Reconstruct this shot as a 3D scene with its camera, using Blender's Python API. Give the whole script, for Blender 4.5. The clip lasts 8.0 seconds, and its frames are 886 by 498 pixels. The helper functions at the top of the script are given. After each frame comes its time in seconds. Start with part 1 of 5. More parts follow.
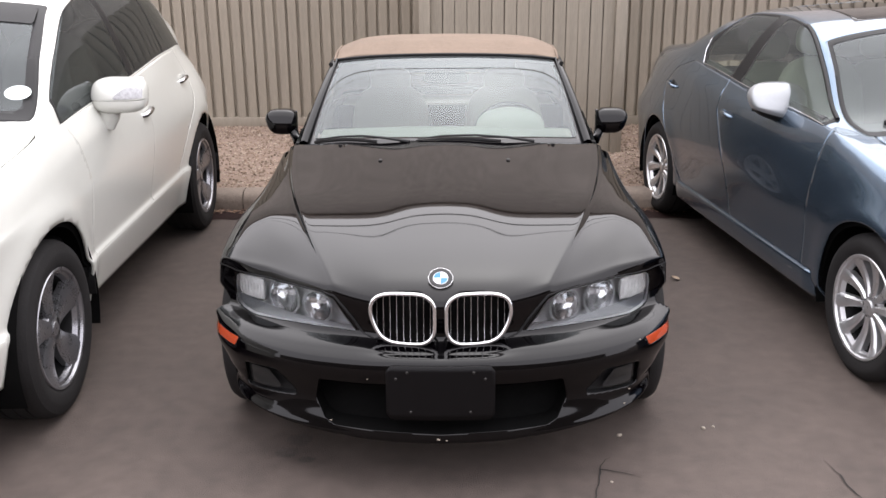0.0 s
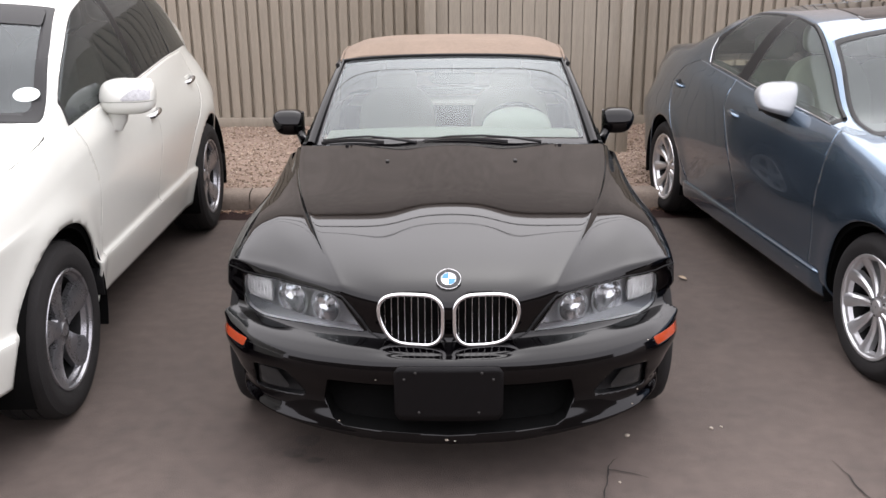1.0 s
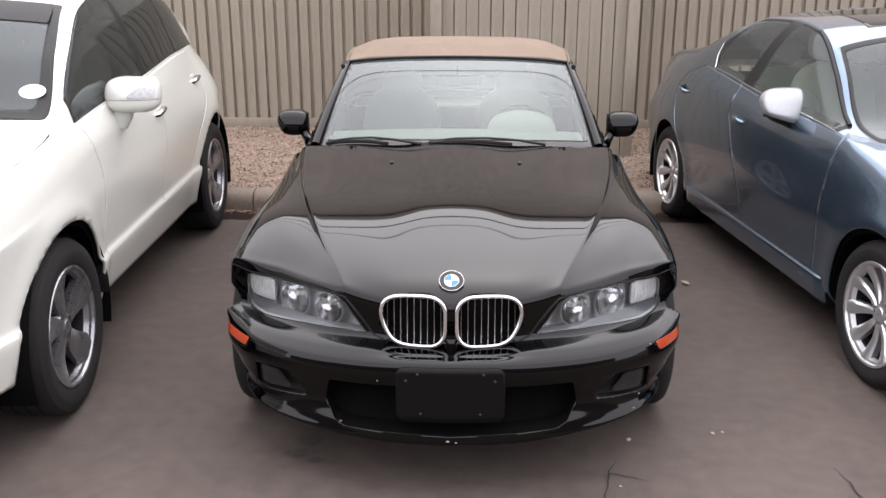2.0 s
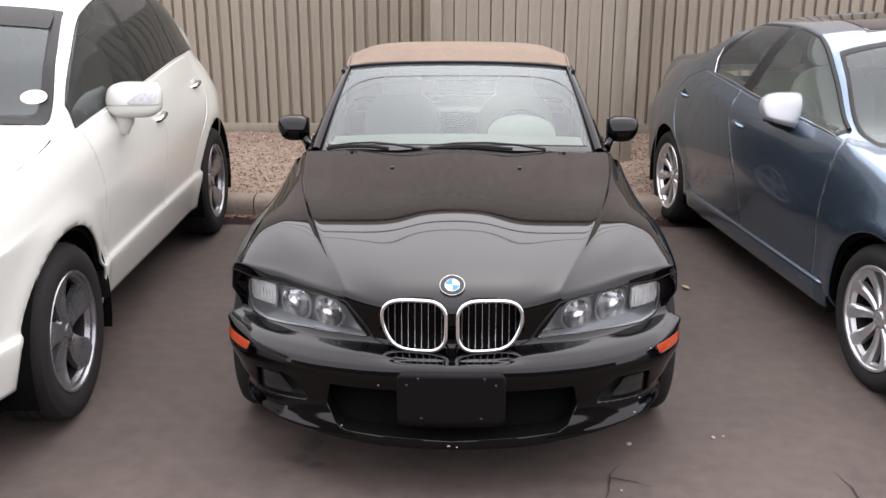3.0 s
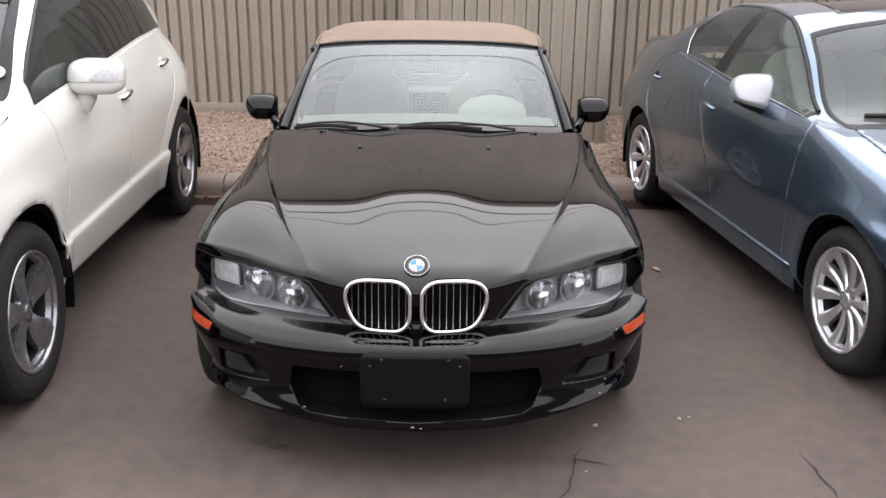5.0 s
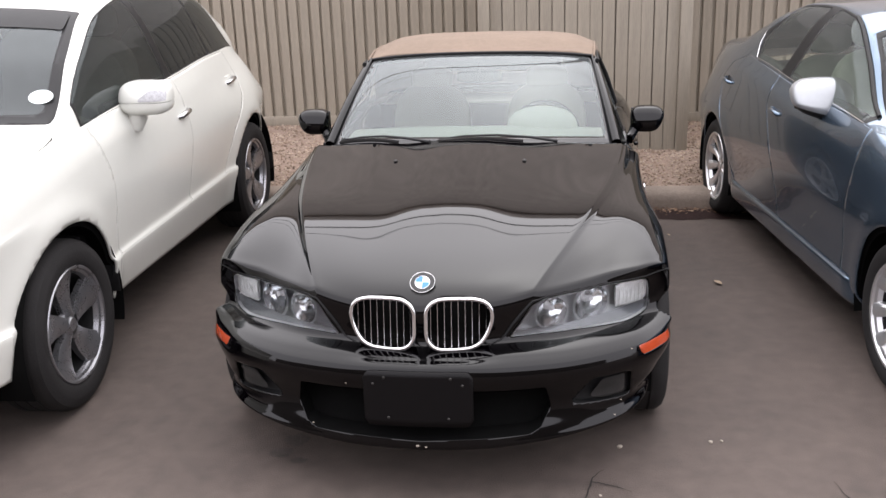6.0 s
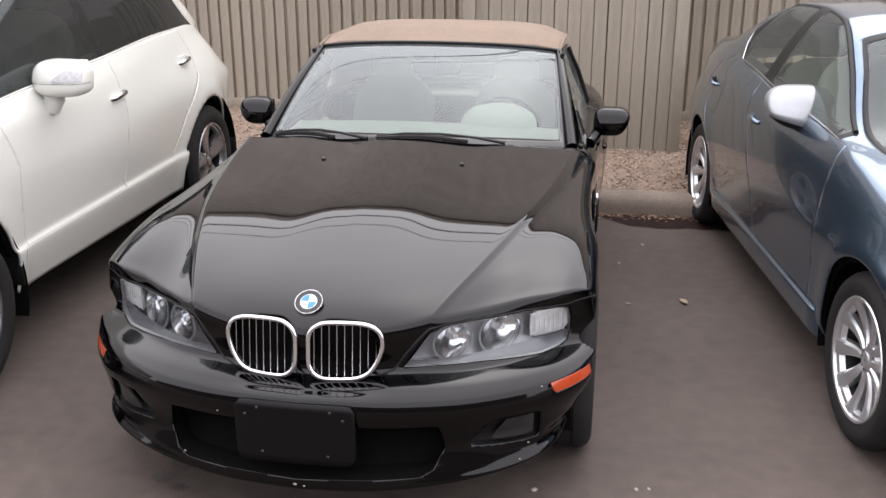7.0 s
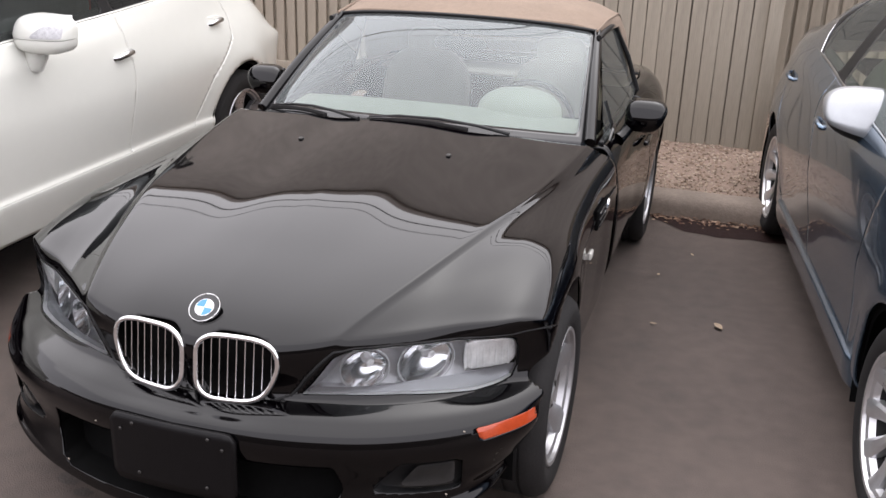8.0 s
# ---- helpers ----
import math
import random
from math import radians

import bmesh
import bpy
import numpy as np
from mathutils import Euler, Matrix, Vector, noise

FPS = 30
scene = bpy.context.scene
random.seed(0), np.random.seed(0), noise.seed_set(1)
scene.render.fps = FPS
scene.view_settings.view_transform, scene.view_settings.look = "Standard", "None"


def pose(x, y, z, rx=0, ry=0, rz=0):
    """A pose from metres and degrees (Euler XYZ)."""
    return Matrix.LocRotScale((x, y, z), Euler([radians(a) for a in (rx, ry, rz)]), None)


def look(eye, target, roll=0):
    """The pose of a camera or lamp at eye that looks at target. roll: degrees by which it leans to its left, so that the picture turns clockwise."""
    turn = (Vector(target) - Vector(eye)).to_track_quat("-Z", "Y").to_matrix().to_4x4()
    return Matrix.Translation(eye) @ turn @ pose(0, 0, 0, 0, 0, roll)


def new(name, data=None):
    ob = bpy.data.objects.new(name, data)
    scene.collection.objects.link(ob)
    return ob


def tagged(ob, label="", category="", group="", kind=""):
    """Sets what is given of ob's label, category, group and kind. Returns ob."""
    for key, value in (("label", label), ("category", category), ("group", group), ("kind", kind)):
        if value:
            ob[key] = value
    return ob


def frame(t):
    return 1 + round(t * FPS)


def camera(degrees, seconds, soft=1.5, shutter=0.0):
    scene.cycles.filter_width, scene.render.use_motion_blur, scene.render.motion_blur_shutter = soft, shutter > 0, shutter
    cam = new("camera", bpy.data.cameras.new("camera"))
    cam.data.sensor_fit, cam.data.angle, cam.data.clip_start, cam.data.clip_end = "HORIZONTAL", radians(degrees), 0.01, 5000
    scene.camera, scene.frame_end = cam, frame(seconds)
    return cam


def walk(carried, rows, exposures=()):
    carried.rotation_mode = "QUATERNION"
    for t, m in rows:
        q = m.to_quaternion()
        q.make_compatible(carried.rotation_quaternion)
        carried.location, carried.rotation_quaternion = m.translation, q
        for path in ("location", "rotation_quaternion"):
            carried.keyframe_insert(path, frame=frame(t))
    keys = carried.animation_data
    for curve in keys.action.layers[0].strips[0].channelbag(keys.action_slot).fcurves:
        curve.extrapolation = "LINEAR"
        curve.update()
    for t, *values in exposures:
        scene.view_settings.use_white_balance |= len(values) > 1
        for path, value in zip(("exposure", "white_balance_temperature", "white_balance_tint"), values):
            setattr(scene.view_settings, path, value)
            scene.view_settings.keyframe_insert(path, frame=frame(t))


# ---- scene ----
from mathutils import kdtree

cam = camera(50.5, 8.0)
PATH = [
    (0, (0.053, -0.008, 1.802), (0.025, 1.896, 1.19), -0.4),
    (0.5, (0.045, -0.008, 1.805), (0.01, 1.891, 1.176), -0.6),
    (1, (0.044, -0.011, 1.808), (0.005, 1.892, 1.195), -0.6),
    (1.5, (0.042, -0.011, 1.807), (-0.002, 1.892, 1.195), 0.1),
    (3, (0.038, -0.019, 1.806), (-0.006, 1.889, 1.208), -0.0),
    (3.5, (0.036, -0.015, 1.806), (-0.002, 1.894, 1.211), 0.2),
    (4, (0.034, -0.003, 1.799), (0.005, 1.908, 1.211), 0.3),
    (4.5, (0.018, 0.013, 1.782), (0.001, 1.922, 1.186), 0.3),
    (4.7, (0.021, 0.012, 1.777), (0.028, 1.911, 1.147), 0.7),
    (5.8, (0.438, 0.014, 1.825), (0.258, 1.904, 1.194), -1.7),
    (6, (0.481, 0.077, 1.805), (0.219, 1.961, 1.189), -2.0),
    (6.5, (0.581, 0.296, 1.826), (0.389, 2.178, 1.178), 1.4),
    (7, (0.832, 0.498, 1.792), (0.517, 2.363, 1.143), 0.0),
    (7.5, (1.078, 0.733, 1.763), (0.622, 2.532, 1.018), 0.7),
    (8, (1.257, 1.065, 1.76), (0.696, 2.849, 1.05), 1.9),
]
walk(cam, [(t, look(eye, target, roll)) for t, eye, target, roll in PATH])


# ---- world and light: overcast day ----
world = bpy.data.worlds.new("overcast_sky")
scene.world = world
world.use_nodes = True
wn, wl = world.node_tree.nodes, world.node_tree.links
sky = wn.new("ShaderNodeTexSky")
sky.sky_type, sky.sun_disc = "NISHITA", False
sky.sun_elevation, sky.sun_rotation = radians(58), radians(8)
sky.air_density, sky.dust_density = 1.0, 7.0
grey = wn.new("ShaderNodeHueSaturation")
grey.inputs["Saturation"].default_value = 0.16
wl.new(sky.outputs[0], grey.inputs["Color"])
cloud = wn.new("ShaderNodeMix")
cloud.data_type = "RGBA"
cloud.inputs["Factor"].default_value = 0.88
# an overcast dome: a little brighter overhead than at the horizon
dome_at, dome_z, dome, deck_ = wn.new("ShaderNodeTexCoord"), wn.new("ShaderNodeSeparateXYZ"), wn.new("ShaderNodeMapRange"), wn.new("ShaderNodeVectorMath")
wl.new(dome_at.outputs["Generated"], dome_z.inputs[0])
wl.new(dome_z.outputs["Z"], dome.inputs["Value"])
dome.inputs["To Min"].default_value, dome.inputs["To Max"].default_value = 0.98, 1.12
deck_.operation = "SCALE"
deck_.inputs[0].default_value = (6.1, 5.88, 6.36)
wl.new(dome.outputs[0], deck_.inputs["Scale"])
wl.new(deck_.outputs[0], cloud.inputs["B"])
wl.new(grey.outputs[0], cloud.inputs["A"])
wl.new(cloud.outputs["Result"], wn["Background"].inputs["Color"])
wn["Background"].inputs["Strength"].default_value = 0.15
sun = new("sun", bpy.data.lights.new("sun", "SUN"))
sun.data.energy, sun.data.angle, sun.data.color = 0.6, radians(120), (1.0, 0.96, 0.9)
sun.matrix_world = look((0.9, 10.4, 14.3), (0, 4, 4))
scene.view_settings.exposure = 1.55


# ---- materials ----
def material(name, color, rough=0.5, metal=0.0, coat=0.0, spec=0.5, vary=0.0, scale=8.0, bump=0.0, bump_scale=60.0, rough_vary=0.0, stretch=(1, 1, 1), per_object=0.0, coat_rough=0.03, coat_ior=1.5):
    """A painted, plastic, metal or mineral surface with colour variation at two scales and fine relief."""
    m = bpy.data.materials.new(name)
    m.use_nodes = True
    n, l = m.node_tree.nodes, m.node_tree.links
    p = n["Principled BSDF"]
    p.inputs["Base Color"].default_value = (*color, 1)
    p.inputs["Roughness"].default_value, p.inputs["Metallic"].default_value = rough, metal
    p.inputs["Coat Weight"].default_value, p.inputs["Coat Roughness"].default_value = coat, coat_rough
    p.inputs["Specular IOR Level"].default_value = spec
    p.inputs["Coat IOR"].default_value = coat_ior
    co = n.new("ShaderNodeTexCoord")
    mp = n.new("ShaderNodeMapping")
    mp.inputs["Scale"].default_value = stretch
    l.new(co.outputs["Object"], mp.inputs["Vector"])
    if vary or rough_vary:
        big, small = n.new("ShaderNodeTexNoise"), n.new("ShaderNodeTexNoise")
        big.inputs["Scale"].default_value, big.inputs["Detail"].default_value = scale, 4
        small.inputs["Scale"].default_value, small.inputs["Detail"].default_value = scale * 9, 5
        l.new(mp.outputs[0], big.inputs["Vector"])
        l.new(mp.outputs[0], small.inputs["Vector"])
        add = n.new("ShaderNodeMath")
        add.operation = "ADD"
        l.new(big.outputs["Fac"], add.inputs[0])
        l.new(small.outputs["Fac"], add.inputs[1])
        last = add.outputs[0]
        if per_object:
            info, mul, sub = n.new("ShaderNodeObjectInfo"), n.new("ShaderNodeMath"), n.new("ShaderNodeMath")
            mul.operation, sub.operation = "MULTIPLY_ADD", "ADD"
            mul.inputs[1].default_value, mul.inputs[2].default_value = per_object, -per_object / 2
            l.new(info.outputs["Random"], mul.inputs[0])
            l.new(mul.outputs[0], sub.inputs[0])
            l.new(last, sub.inputs[1])
            last = sub.outputs[0]
        if vary:
            r = n.new("ShaderNodeMapRange")
            r.inputs["From Min"].default_value, r.inputs["From Max"].default_value = 0.6, 1.4
            r.inputs["To Min"].default_value, r.inputs["To Max"].default_value = 1 - vary, 1 + vary
            l.new(last, r.inputs["Value"])
            mix = n.new("ShaderNodeVectorMath")
            mix.operation = "SCALE"
            mix.inputs[0].default_value = color
            l.new(r.outputs[0], mix.inputs["Scale"])
            l.new(mix.outputs[0], p.inputs["Base Color"])
        if rough_vary:
            r = n.new("ShaderNodeMapRange")
            r.inputs["From Min"].default_value, r.inputs["From Max"].default_value = 0.6, 1.4
            r.inputs["To Min"].default_value, r.inputs["To Max"].default_value = max(0.02, rough - rough_vary), rough + rough_vary
            l.new(add.outputs[0], r.inputs["Value"])
            l.new(r.outputs[0], p.inputs["Roughness"])
    if bump:
        t, b = n.new("ShaderNodeTexNoise"), n.new("ShaderNodeBump")
        t.inputs["Scale"].default_value, t.inputs["Detail"].default_value = bump_scale, 6
        b.inputs["Strength"].default_value, b.inputs["Distance"].default_value = bump, 0.01
        l.new(mp.outputs[0], t.inputs["Vector"])
        l.new(t.outputs["Fac"], b.inputs["Height"])
        l.new(b.outputs[0], p.inputs["Normal"])
    return m


def glass(name, tint, gloss=1.5, rough=0.0, dust=0.0):
    """A thin pane: clear or tinted see-through, with a mirror gloss that grows at a slant."""
    m = bpy.data.materials.new(name)
    m.use_nodes = True
    n, l = m.node_tree.nodes, m.node_tree.links
    n.remove(n["Principled BSDF"])
    clear, shine, mix, fres = n.new("ShaderNodeBsdfTransparent"), n.new("ShaderNodeBsdfGlossy"), n.new("ShaderNodeMixShader"), n.new("ShaderNodeFresnel")
    clear.inputs["Color"].default_value = (*tint, 1)
    shine.inputs["Color"].default_value, shine.inputs["Roughness"].default_value = (0.93, 0.99, 1.0, 1), rough
    fres.inputs["IOR"].default_value = gloss
    l.new(fres.outputs[0], mix.inputs["Fac"])
    l.new(clear.outputs[0], mix.inputs[1])
    l.new(shine.outputs[0], mix.inputs[2])
    last = mix.outputs[0]
    if dust:
        film, over = n.new("ShaderNodeBsdfDiffuse"), n.new("ShaderNodeMixShader")
        film.inputs["Color"].default_value = (0.72, 0.77, 0.78, 1)
        over.inputs["Fac"].default_value = dust
        l.new(last, over.inputs[1])
        l.new(film.outputs[0], over.inputs[2])
        last = over.outputs[0]
    l.new(last, n["Material Output"].inputs["Surface"])
    return m


BLACK = material("black_car_paint", (0.0005, 0.0003, 0.0006), 0.5, coat=1.0, spec=0.0, vary=0.2, scale=3, coat_rough=0.028, coat_ior=1.40)
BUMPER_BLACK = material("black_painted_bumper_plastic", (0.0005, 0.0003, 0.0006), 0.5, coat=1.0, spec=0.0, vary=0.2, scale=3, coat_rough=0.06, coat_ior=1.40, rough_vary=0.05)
WHITE = material("pearl_white_car_paint", (0.65, 0.655, 0.605), 0.4, coat=1.0, vary=0.015, scale=2)
# Saloon's mirror cap, paler than the body: sky brightness put into the colour.
SKYLIT_CAP = material("sky_lit_mirror_cap", (0.31, 0.325, 0.34), 0.4, metal=0.5, coat=1.0, vary=0.05, scale=30)
BLUE = material("blue_grey_metallic_paint", (0.110, 0.158, 0.215), 0.24, metal=0.85, coat=1.0, vary=0.06, scale=30, coat_ior=1.45)
TRIM = material("black_plastic", (0.007, 0.007, 0.0075), 0.5, spec=0.3, vary=0.3, scale=20, bump=0.05, bump_scale=300)
GLOSSY = material("gloss_black_plastic", (0.008, 0.008, 0.009), 0.12, vary=0.2, scale=10)
DARK = material("dark_cavity", (0.004, 0.004, 0.004), 0.9, spec=0.05, vary=0.3, scale=10)
RUBBER = material("tyre_rubber", (0.016, 0.015, 0.015), 0.8, spec=0.25, vary=0.35, scale=14, bump=0.15, bump_scale=120, rough_vary=0.1)
CHROME = material("chrome", (0.86, 0.86, 0.87), 0.12, metal=1.0, rough_vary=0.05, scale=10)
# Chrome with darker reflections put into its colour, for the white car's handles.
DULL_CHROME = material("darkened_chrome", (0.5, 0.5, 0.5), 0.2, metal=1.0, rough_vary=0.05, scale=10)
ALLOY = material("bright_alloy", (0.66, 0.66, 0.67), 0.33, metal=0.85, vary=0.08, scale=20, rough_vary=0.08)
WORN_ALLOY = material("worn_silver_alloy", (0.42, 0.42, 0.43), 0.38, metal=0.8, vary=0.15, scale=20, rough_vary=0.1)
GUNMETAL = material("dark_grey_alloy", (0.30, 0.30, 0.315), 0.3, metal=0.85, vary=0.12, scale=20, rough_vary=0.08)
DARK_STEEL = material("dull_brake_steel", (0.05, 0.048, 0.046), 0.5, metal=0.7, vary=0.2, scale=30)
STEEL = material("brake_disc_steel", (0.18, 0.17, 0.165), 0.45, metal=0.9, vary=0.2, scale=30)
AMBER = material("amber_lens", (0.36, 0.05, 0.014), 0.2, coat=0.6, vary=0.15, scale=60)
RED = material("red_lens", (0.35, 0.02, 0.015), 0.2, coat=0.6, vary=0.1, scale=60)
REFLECTOR = material("lamp_reflector", (0.82, 0.82, 0.83), 0.16, metal=1.0, rough_vary=0.08, scale=40)
LAMP_SILVER = material("satin_lamp_bezel", (0.66, 0.66, 0.675), 0.34, metal=0.5, vary=0.12, scale=40)
CLEAR_SIDE = material("clear_repeater_plastic", (0.5, 0.49, 0.46), 0.15, vary=0.2, scale=80)
FOG_GREY = material("dim_fog_lamp_bowl", (0.06, 0.06, 0.062), 0.3, metal=0.4, vary=0.2, scale=40)
LAMP_GREY = material("lamp_housing_grey", (0.19, 0.192, 0.20), 0.35, metal=0.5, vary=0.1, scale=30)
CANVAS = material("tan_canvas", (0.20, 0.15, 0.112), 0.9, vary=0.13, scale=5, bump=0.25, bump_scale=420)
CREAM = material("cream_vinyl", (0.50, 0.49, 0.39), 0.65, vary=0.06, scale=7, bump=0.1, bump_scale=250)
BEIGE = material("beige_leather", (0.32, 0.285, 0.225), 0.55, vary=0.1, scale=7, bump=0.1, bump_scale=160)
PALE_SEAT = material("pale_grey_leather", (0.26, 0.275, 0.24), 0.6, vary=0.1, scale=9, bump=0.1, bump_scale=160)
LINING = material("dark_grey_cloth", (0.055, 0.056, 0.056), 0.85, vary=0.15, scale=9, bump=0.1, bump_scale=260)
GREYSEAT = material("grey_cloth", (0.22, 0.23, 0.22), 0.8, vary=0.15, scale=9, bump=0.1, bump_scale=260)
WSGLASS = glass("windscreen_glass", (0.50, 0.58, 0.59), 1.52, dust=0.06)
LAMPGLASS = glass("lamp_cover", (0.88, 0.89, 0.90), 1.5)
TINTED = glass("tinted_side_glass", (0.70, 0.77, 0.68), 1.34, dust=0.04)
FRONTPANE = glass("grey_front_side_glass", (0.42, 0.45, 0.42), 1.32, dust=0.02)
CARGLASS = glass("shaded_windscreen_glass", (0.34, 0.38, 0.37), 1.42, dust=0.06)
PRIVACY = glass("dark_privacy_glass", (0.07, 0.06, 0.058), 1.33, dust=0.02)
PLANK = material("painted_fence_wood", (0.275, 0.240, 0.190), 0.8, vary=0.16, scale=3.0, bump=0.35, bump_scale=30, stretch=(6, 6, 0.5), per_object=0.2)
# Shade behind the fence planks put into the colour; also the poles' brown.
WOOD_DARK = material("shaded_backing_and_pole_wood", (0.13, 0.11, 0.085), 0.85, vary=0.2, scale=4, stretch=(6, 6, 0.6))
ASPHALT = material("worn_asphalt", (0.0855, 0.0665, 0.0570), 0.85, vary=0.36, scale=1.4, bump=0.5, bump_scale=230, rough_vary=0.1)
CONCRETE = material("kerb_concrete", (0.225, 0.182, 0.148), 0.9, vary=0.2, scale=5, bump=0.4, bump_scale=90)
SOIL = material("gravel_bed", (0.24, 0.175, 0.135), 0.95, vary=0.3, scale=25, bump=0.6, bump_scale=90)
PAPER = material("pale_litter", (0.33, 0.29, 0.24), 0.8, vary=0.2, scale=40)


# ---- building helpers ----
def pchip(pairs):
    """A smooth curve without overshoot through (t, value) pairs."""
    x = np.array([p[0] for p in pairs], float)
    y = np.array([p[1] for p in pairs], float)
    h, d = np.diff(x), np.diff(y) / np.diff(x)
    m = np.zeros(len(x))
    m[0], m[-1] = d[0], d[-1]
    for i in range(1, len(x) - 1):
        if d[i - 1] * d[i] > 0:
            w1, w2 = 2 * h[i] + h[i - 1], h[i] + 2 * h[i - 1]
            m[i] = (w1 + w2) / (w1 / d[i - 1] + w2 / d[i])

    def value(t):
        t = np.clip(np.asarray(t, float), x[0], x[-1])
        i = np.clip(np.searchsorted(x, t) - 1, 0, len(x) - 2)
        s = (t - x[i]) / h[i]
        return (1 + 2 * s) * (1 - s) ** 2 * y[i] + s * (1 - s) ** 2 * h[i] * m[i] + s * s * (3 - 2 * s) * y[i + 1] + s * s * (s - 1) * h[i] * m[i + 1]
    return value


def hermite(knots, values, t):
    """Catmull-Rom through rows of values at uneven knots (values: k x n), at the parameters t."""
    knots, values = np.asarray(knots, float), np.asarray(values, float)
    m = np.gradient(values, knots, axis=0)
    i = np.clip(np.searchsorted(knots, t) - 1, 0, len(knots) - 2)
    h = (knots[i + 1] - knots[i])[:, None]
    s = ((t - knots[i])[:, None]) / h
    return (1 + 2 * s) * (1 - s) ** 2 * values[i] + s * (1 - s) ** 2 * h * m[i] + s * s * (3 - 2 * s) * values[i + 1] + s * s * (s - 1) * h * m[i + 1]


class Surf:
    """A sheet of faces: V places, P two surface parameters each, F faces."""

    def __init__(self, V, P, F):
        self.V, self.P, self.F = np.asarray(V, float), np.asarray(P, float), F

    def clip(self, f):
        """The part where f(V, P) is not below zero, cut cleanly along f = 0."""
        g = f(self.V, self.P) if callable(f) else f
        g = np.where(np.abs(g) < 1e-9, 1e-9, g)
        V, P, F, cut = list(self.V), list(self.P), [], {}
        inside = g > 0
        for face in self.F:
            k = sum(1 for v in face if inside[v])
            if k == len(face):
                F.append(face)
            elif k:
                out = []
                for a, b in zip(face, face[1:] + face[:1]):
                    if inside[a]:
                        out.append(a)
                    if inside[a] != inside[b]:
                        key = (min(a, b), max(a, b))
                        if key not in cut:
                            w = g[a] / (g[a] - g[b])
                            cut[key] = len(V)
                            V.append(self.V[a] * (1 - w) + self.V[b] * w)
                            P.append(self.P[a] * (1 - w) + self.P[b] * w)
                        out.append(cut[key])
                F.append(tuple(out))
        return Surf(V, P, F).tidy()

    def tidy(self):
        used = sorted({v for f in self.F for v in f})
        new_at = {v: i for i, v in enumerate(used)}
        return Surf(self.V[used] if used else np.zeros((0, 3)), self.P[used] if used else np.zeros((0, 2)), [tuple(new_at[v] for v in f) for f in self.F])

    def weld(self, reach):
        """Merges places nearer than reach, so that cuts leave no slivers."""
        tree = kdtree.KDTree(len(self.V))
        for i, v in enumerate(self.V):
            tree.insert(v, i)
        tree.balance()
        to = {}
        for i, v in enumerate(self.V):
            if i not in to:
                to[i] = i
                for _, j, _ in tree.find_range(v, reach):
                    to.setdefault(j, i)
        F = []
        for f in self.F:
            g = [to[v] for v in f]
            g = [v for k, v in enumerate(g) if v != g[k - 1]]
            if len(set(g)) == len(g) and len(g) > 2:
                F.append(tuple(g))
        return Surf(self.V, self.P, F).tidy()

    def moved(self, d):
        return Surf(self.V + np.asarray(d, float), self.P, self.F)

    def scaled(self, k, about=None):
        c = self.V.mean(0) if about is None else np.asarray(about, float)
        return Surf((self.V - c) * np.asarray(k, float) + c, self.P, self.F)

    def flipped(self):
        return Surf(self.V, self.P, [f[::-1] for f in self.F])

    def mirrored(self):
        return Surf(self.V * (-1, 1, 1), self.P, [f[::-1] for f in self.F])

    def rim(self, d, shrink=1.0):
        """Walls from the sheet's outline to the same outline moved by d."""
        seen = {}
        for f in self.F:
            for a, b in zip(f, f[1:] + f[:1]):
                seen[(a, b)] = True
        edges = [(a, b) for a, b in seen if (b, a) not in seen]
        at, V = {}, []
        c = self.V.mean(0)
        for v in {v for e in edges for v in e}:
            at[v] = len(V)
            V += [self.V[v], c + (self.V[v] - c) * shrink + np.asarray(d, float)]
        return Surf(V, np.zeros((len(V), 2)), [(at[b], at[a], at[a] + 1, at[b] + 1) for a, b in edges])

    def joined(self, other):
        n = len(self.V)
        return Surf(np.vstack([self.V, other.V]), np.vstack([self.P, other.P]), self.F + [tuple(v + n for v in f) for f in other.F])


def sheet(place, us, vs):
    """A grid of place(u, v arrays) -> n x 3."""
    U, W = np.meshgrid(us, vs, indexing="ij")
    V = place(U.ravel(), W.ravel())
    n = len(vs)
    F = [(i * n + j, (i + 1) * n + j, (i + 1) * n + j + 1, i * n + j + 1) for i in range(len(us) - 1) for j in range(n - 1)]
    return Surf(V, np.stack([U.ravel(), W.ravel()], 1), F)


def shape_2d(points, poly, rounding=0.0):
    """Signed distance from points (n x 2) to a polygon, below zero inside; rounding grows and rounds it."""
    p, q = np.asarray(points, float), np.asarray(poly, float)
    d, inside = np.full(len(p), 1e9), np.zeros(len(p), bool)
    for a, b in zip(q, np.roll(q, -1, axis=0)):
        e, w = b - a, p - a
        t = np.clip((w @ e) / (e @ e), 0, 1)
        d = np.minimum(d, np.linalg.norm(w - t[:, None] * e, axis=1))
        with np.errstate(divide="ignore", invalid="ignore"):
            cross = (a[1] > p[:, 1]) != (b[1] > p[:, 1])
            hit = p[:, 0] < (b[0] - a[0]) * (p[:, 1] - a[1]) / (b[1] - a[1] if b[1] != a[1] else 1e-12) + a[0]
        inside ^= cross & hit
    return np.where(inside, -d, d) - rounding


def link_mesh(name, me, mat, parent=None, label="", smooth=40):
    if smooth:
        me.shade_smooth()
        me.set_sharp_from_angle(angle=radians(smooth))
    me.materials.append(mat)
    ob = new(name, me)
    if parent is not None:
        ob.parent = parent
    if label:
        ob["label"] = label
    return ob


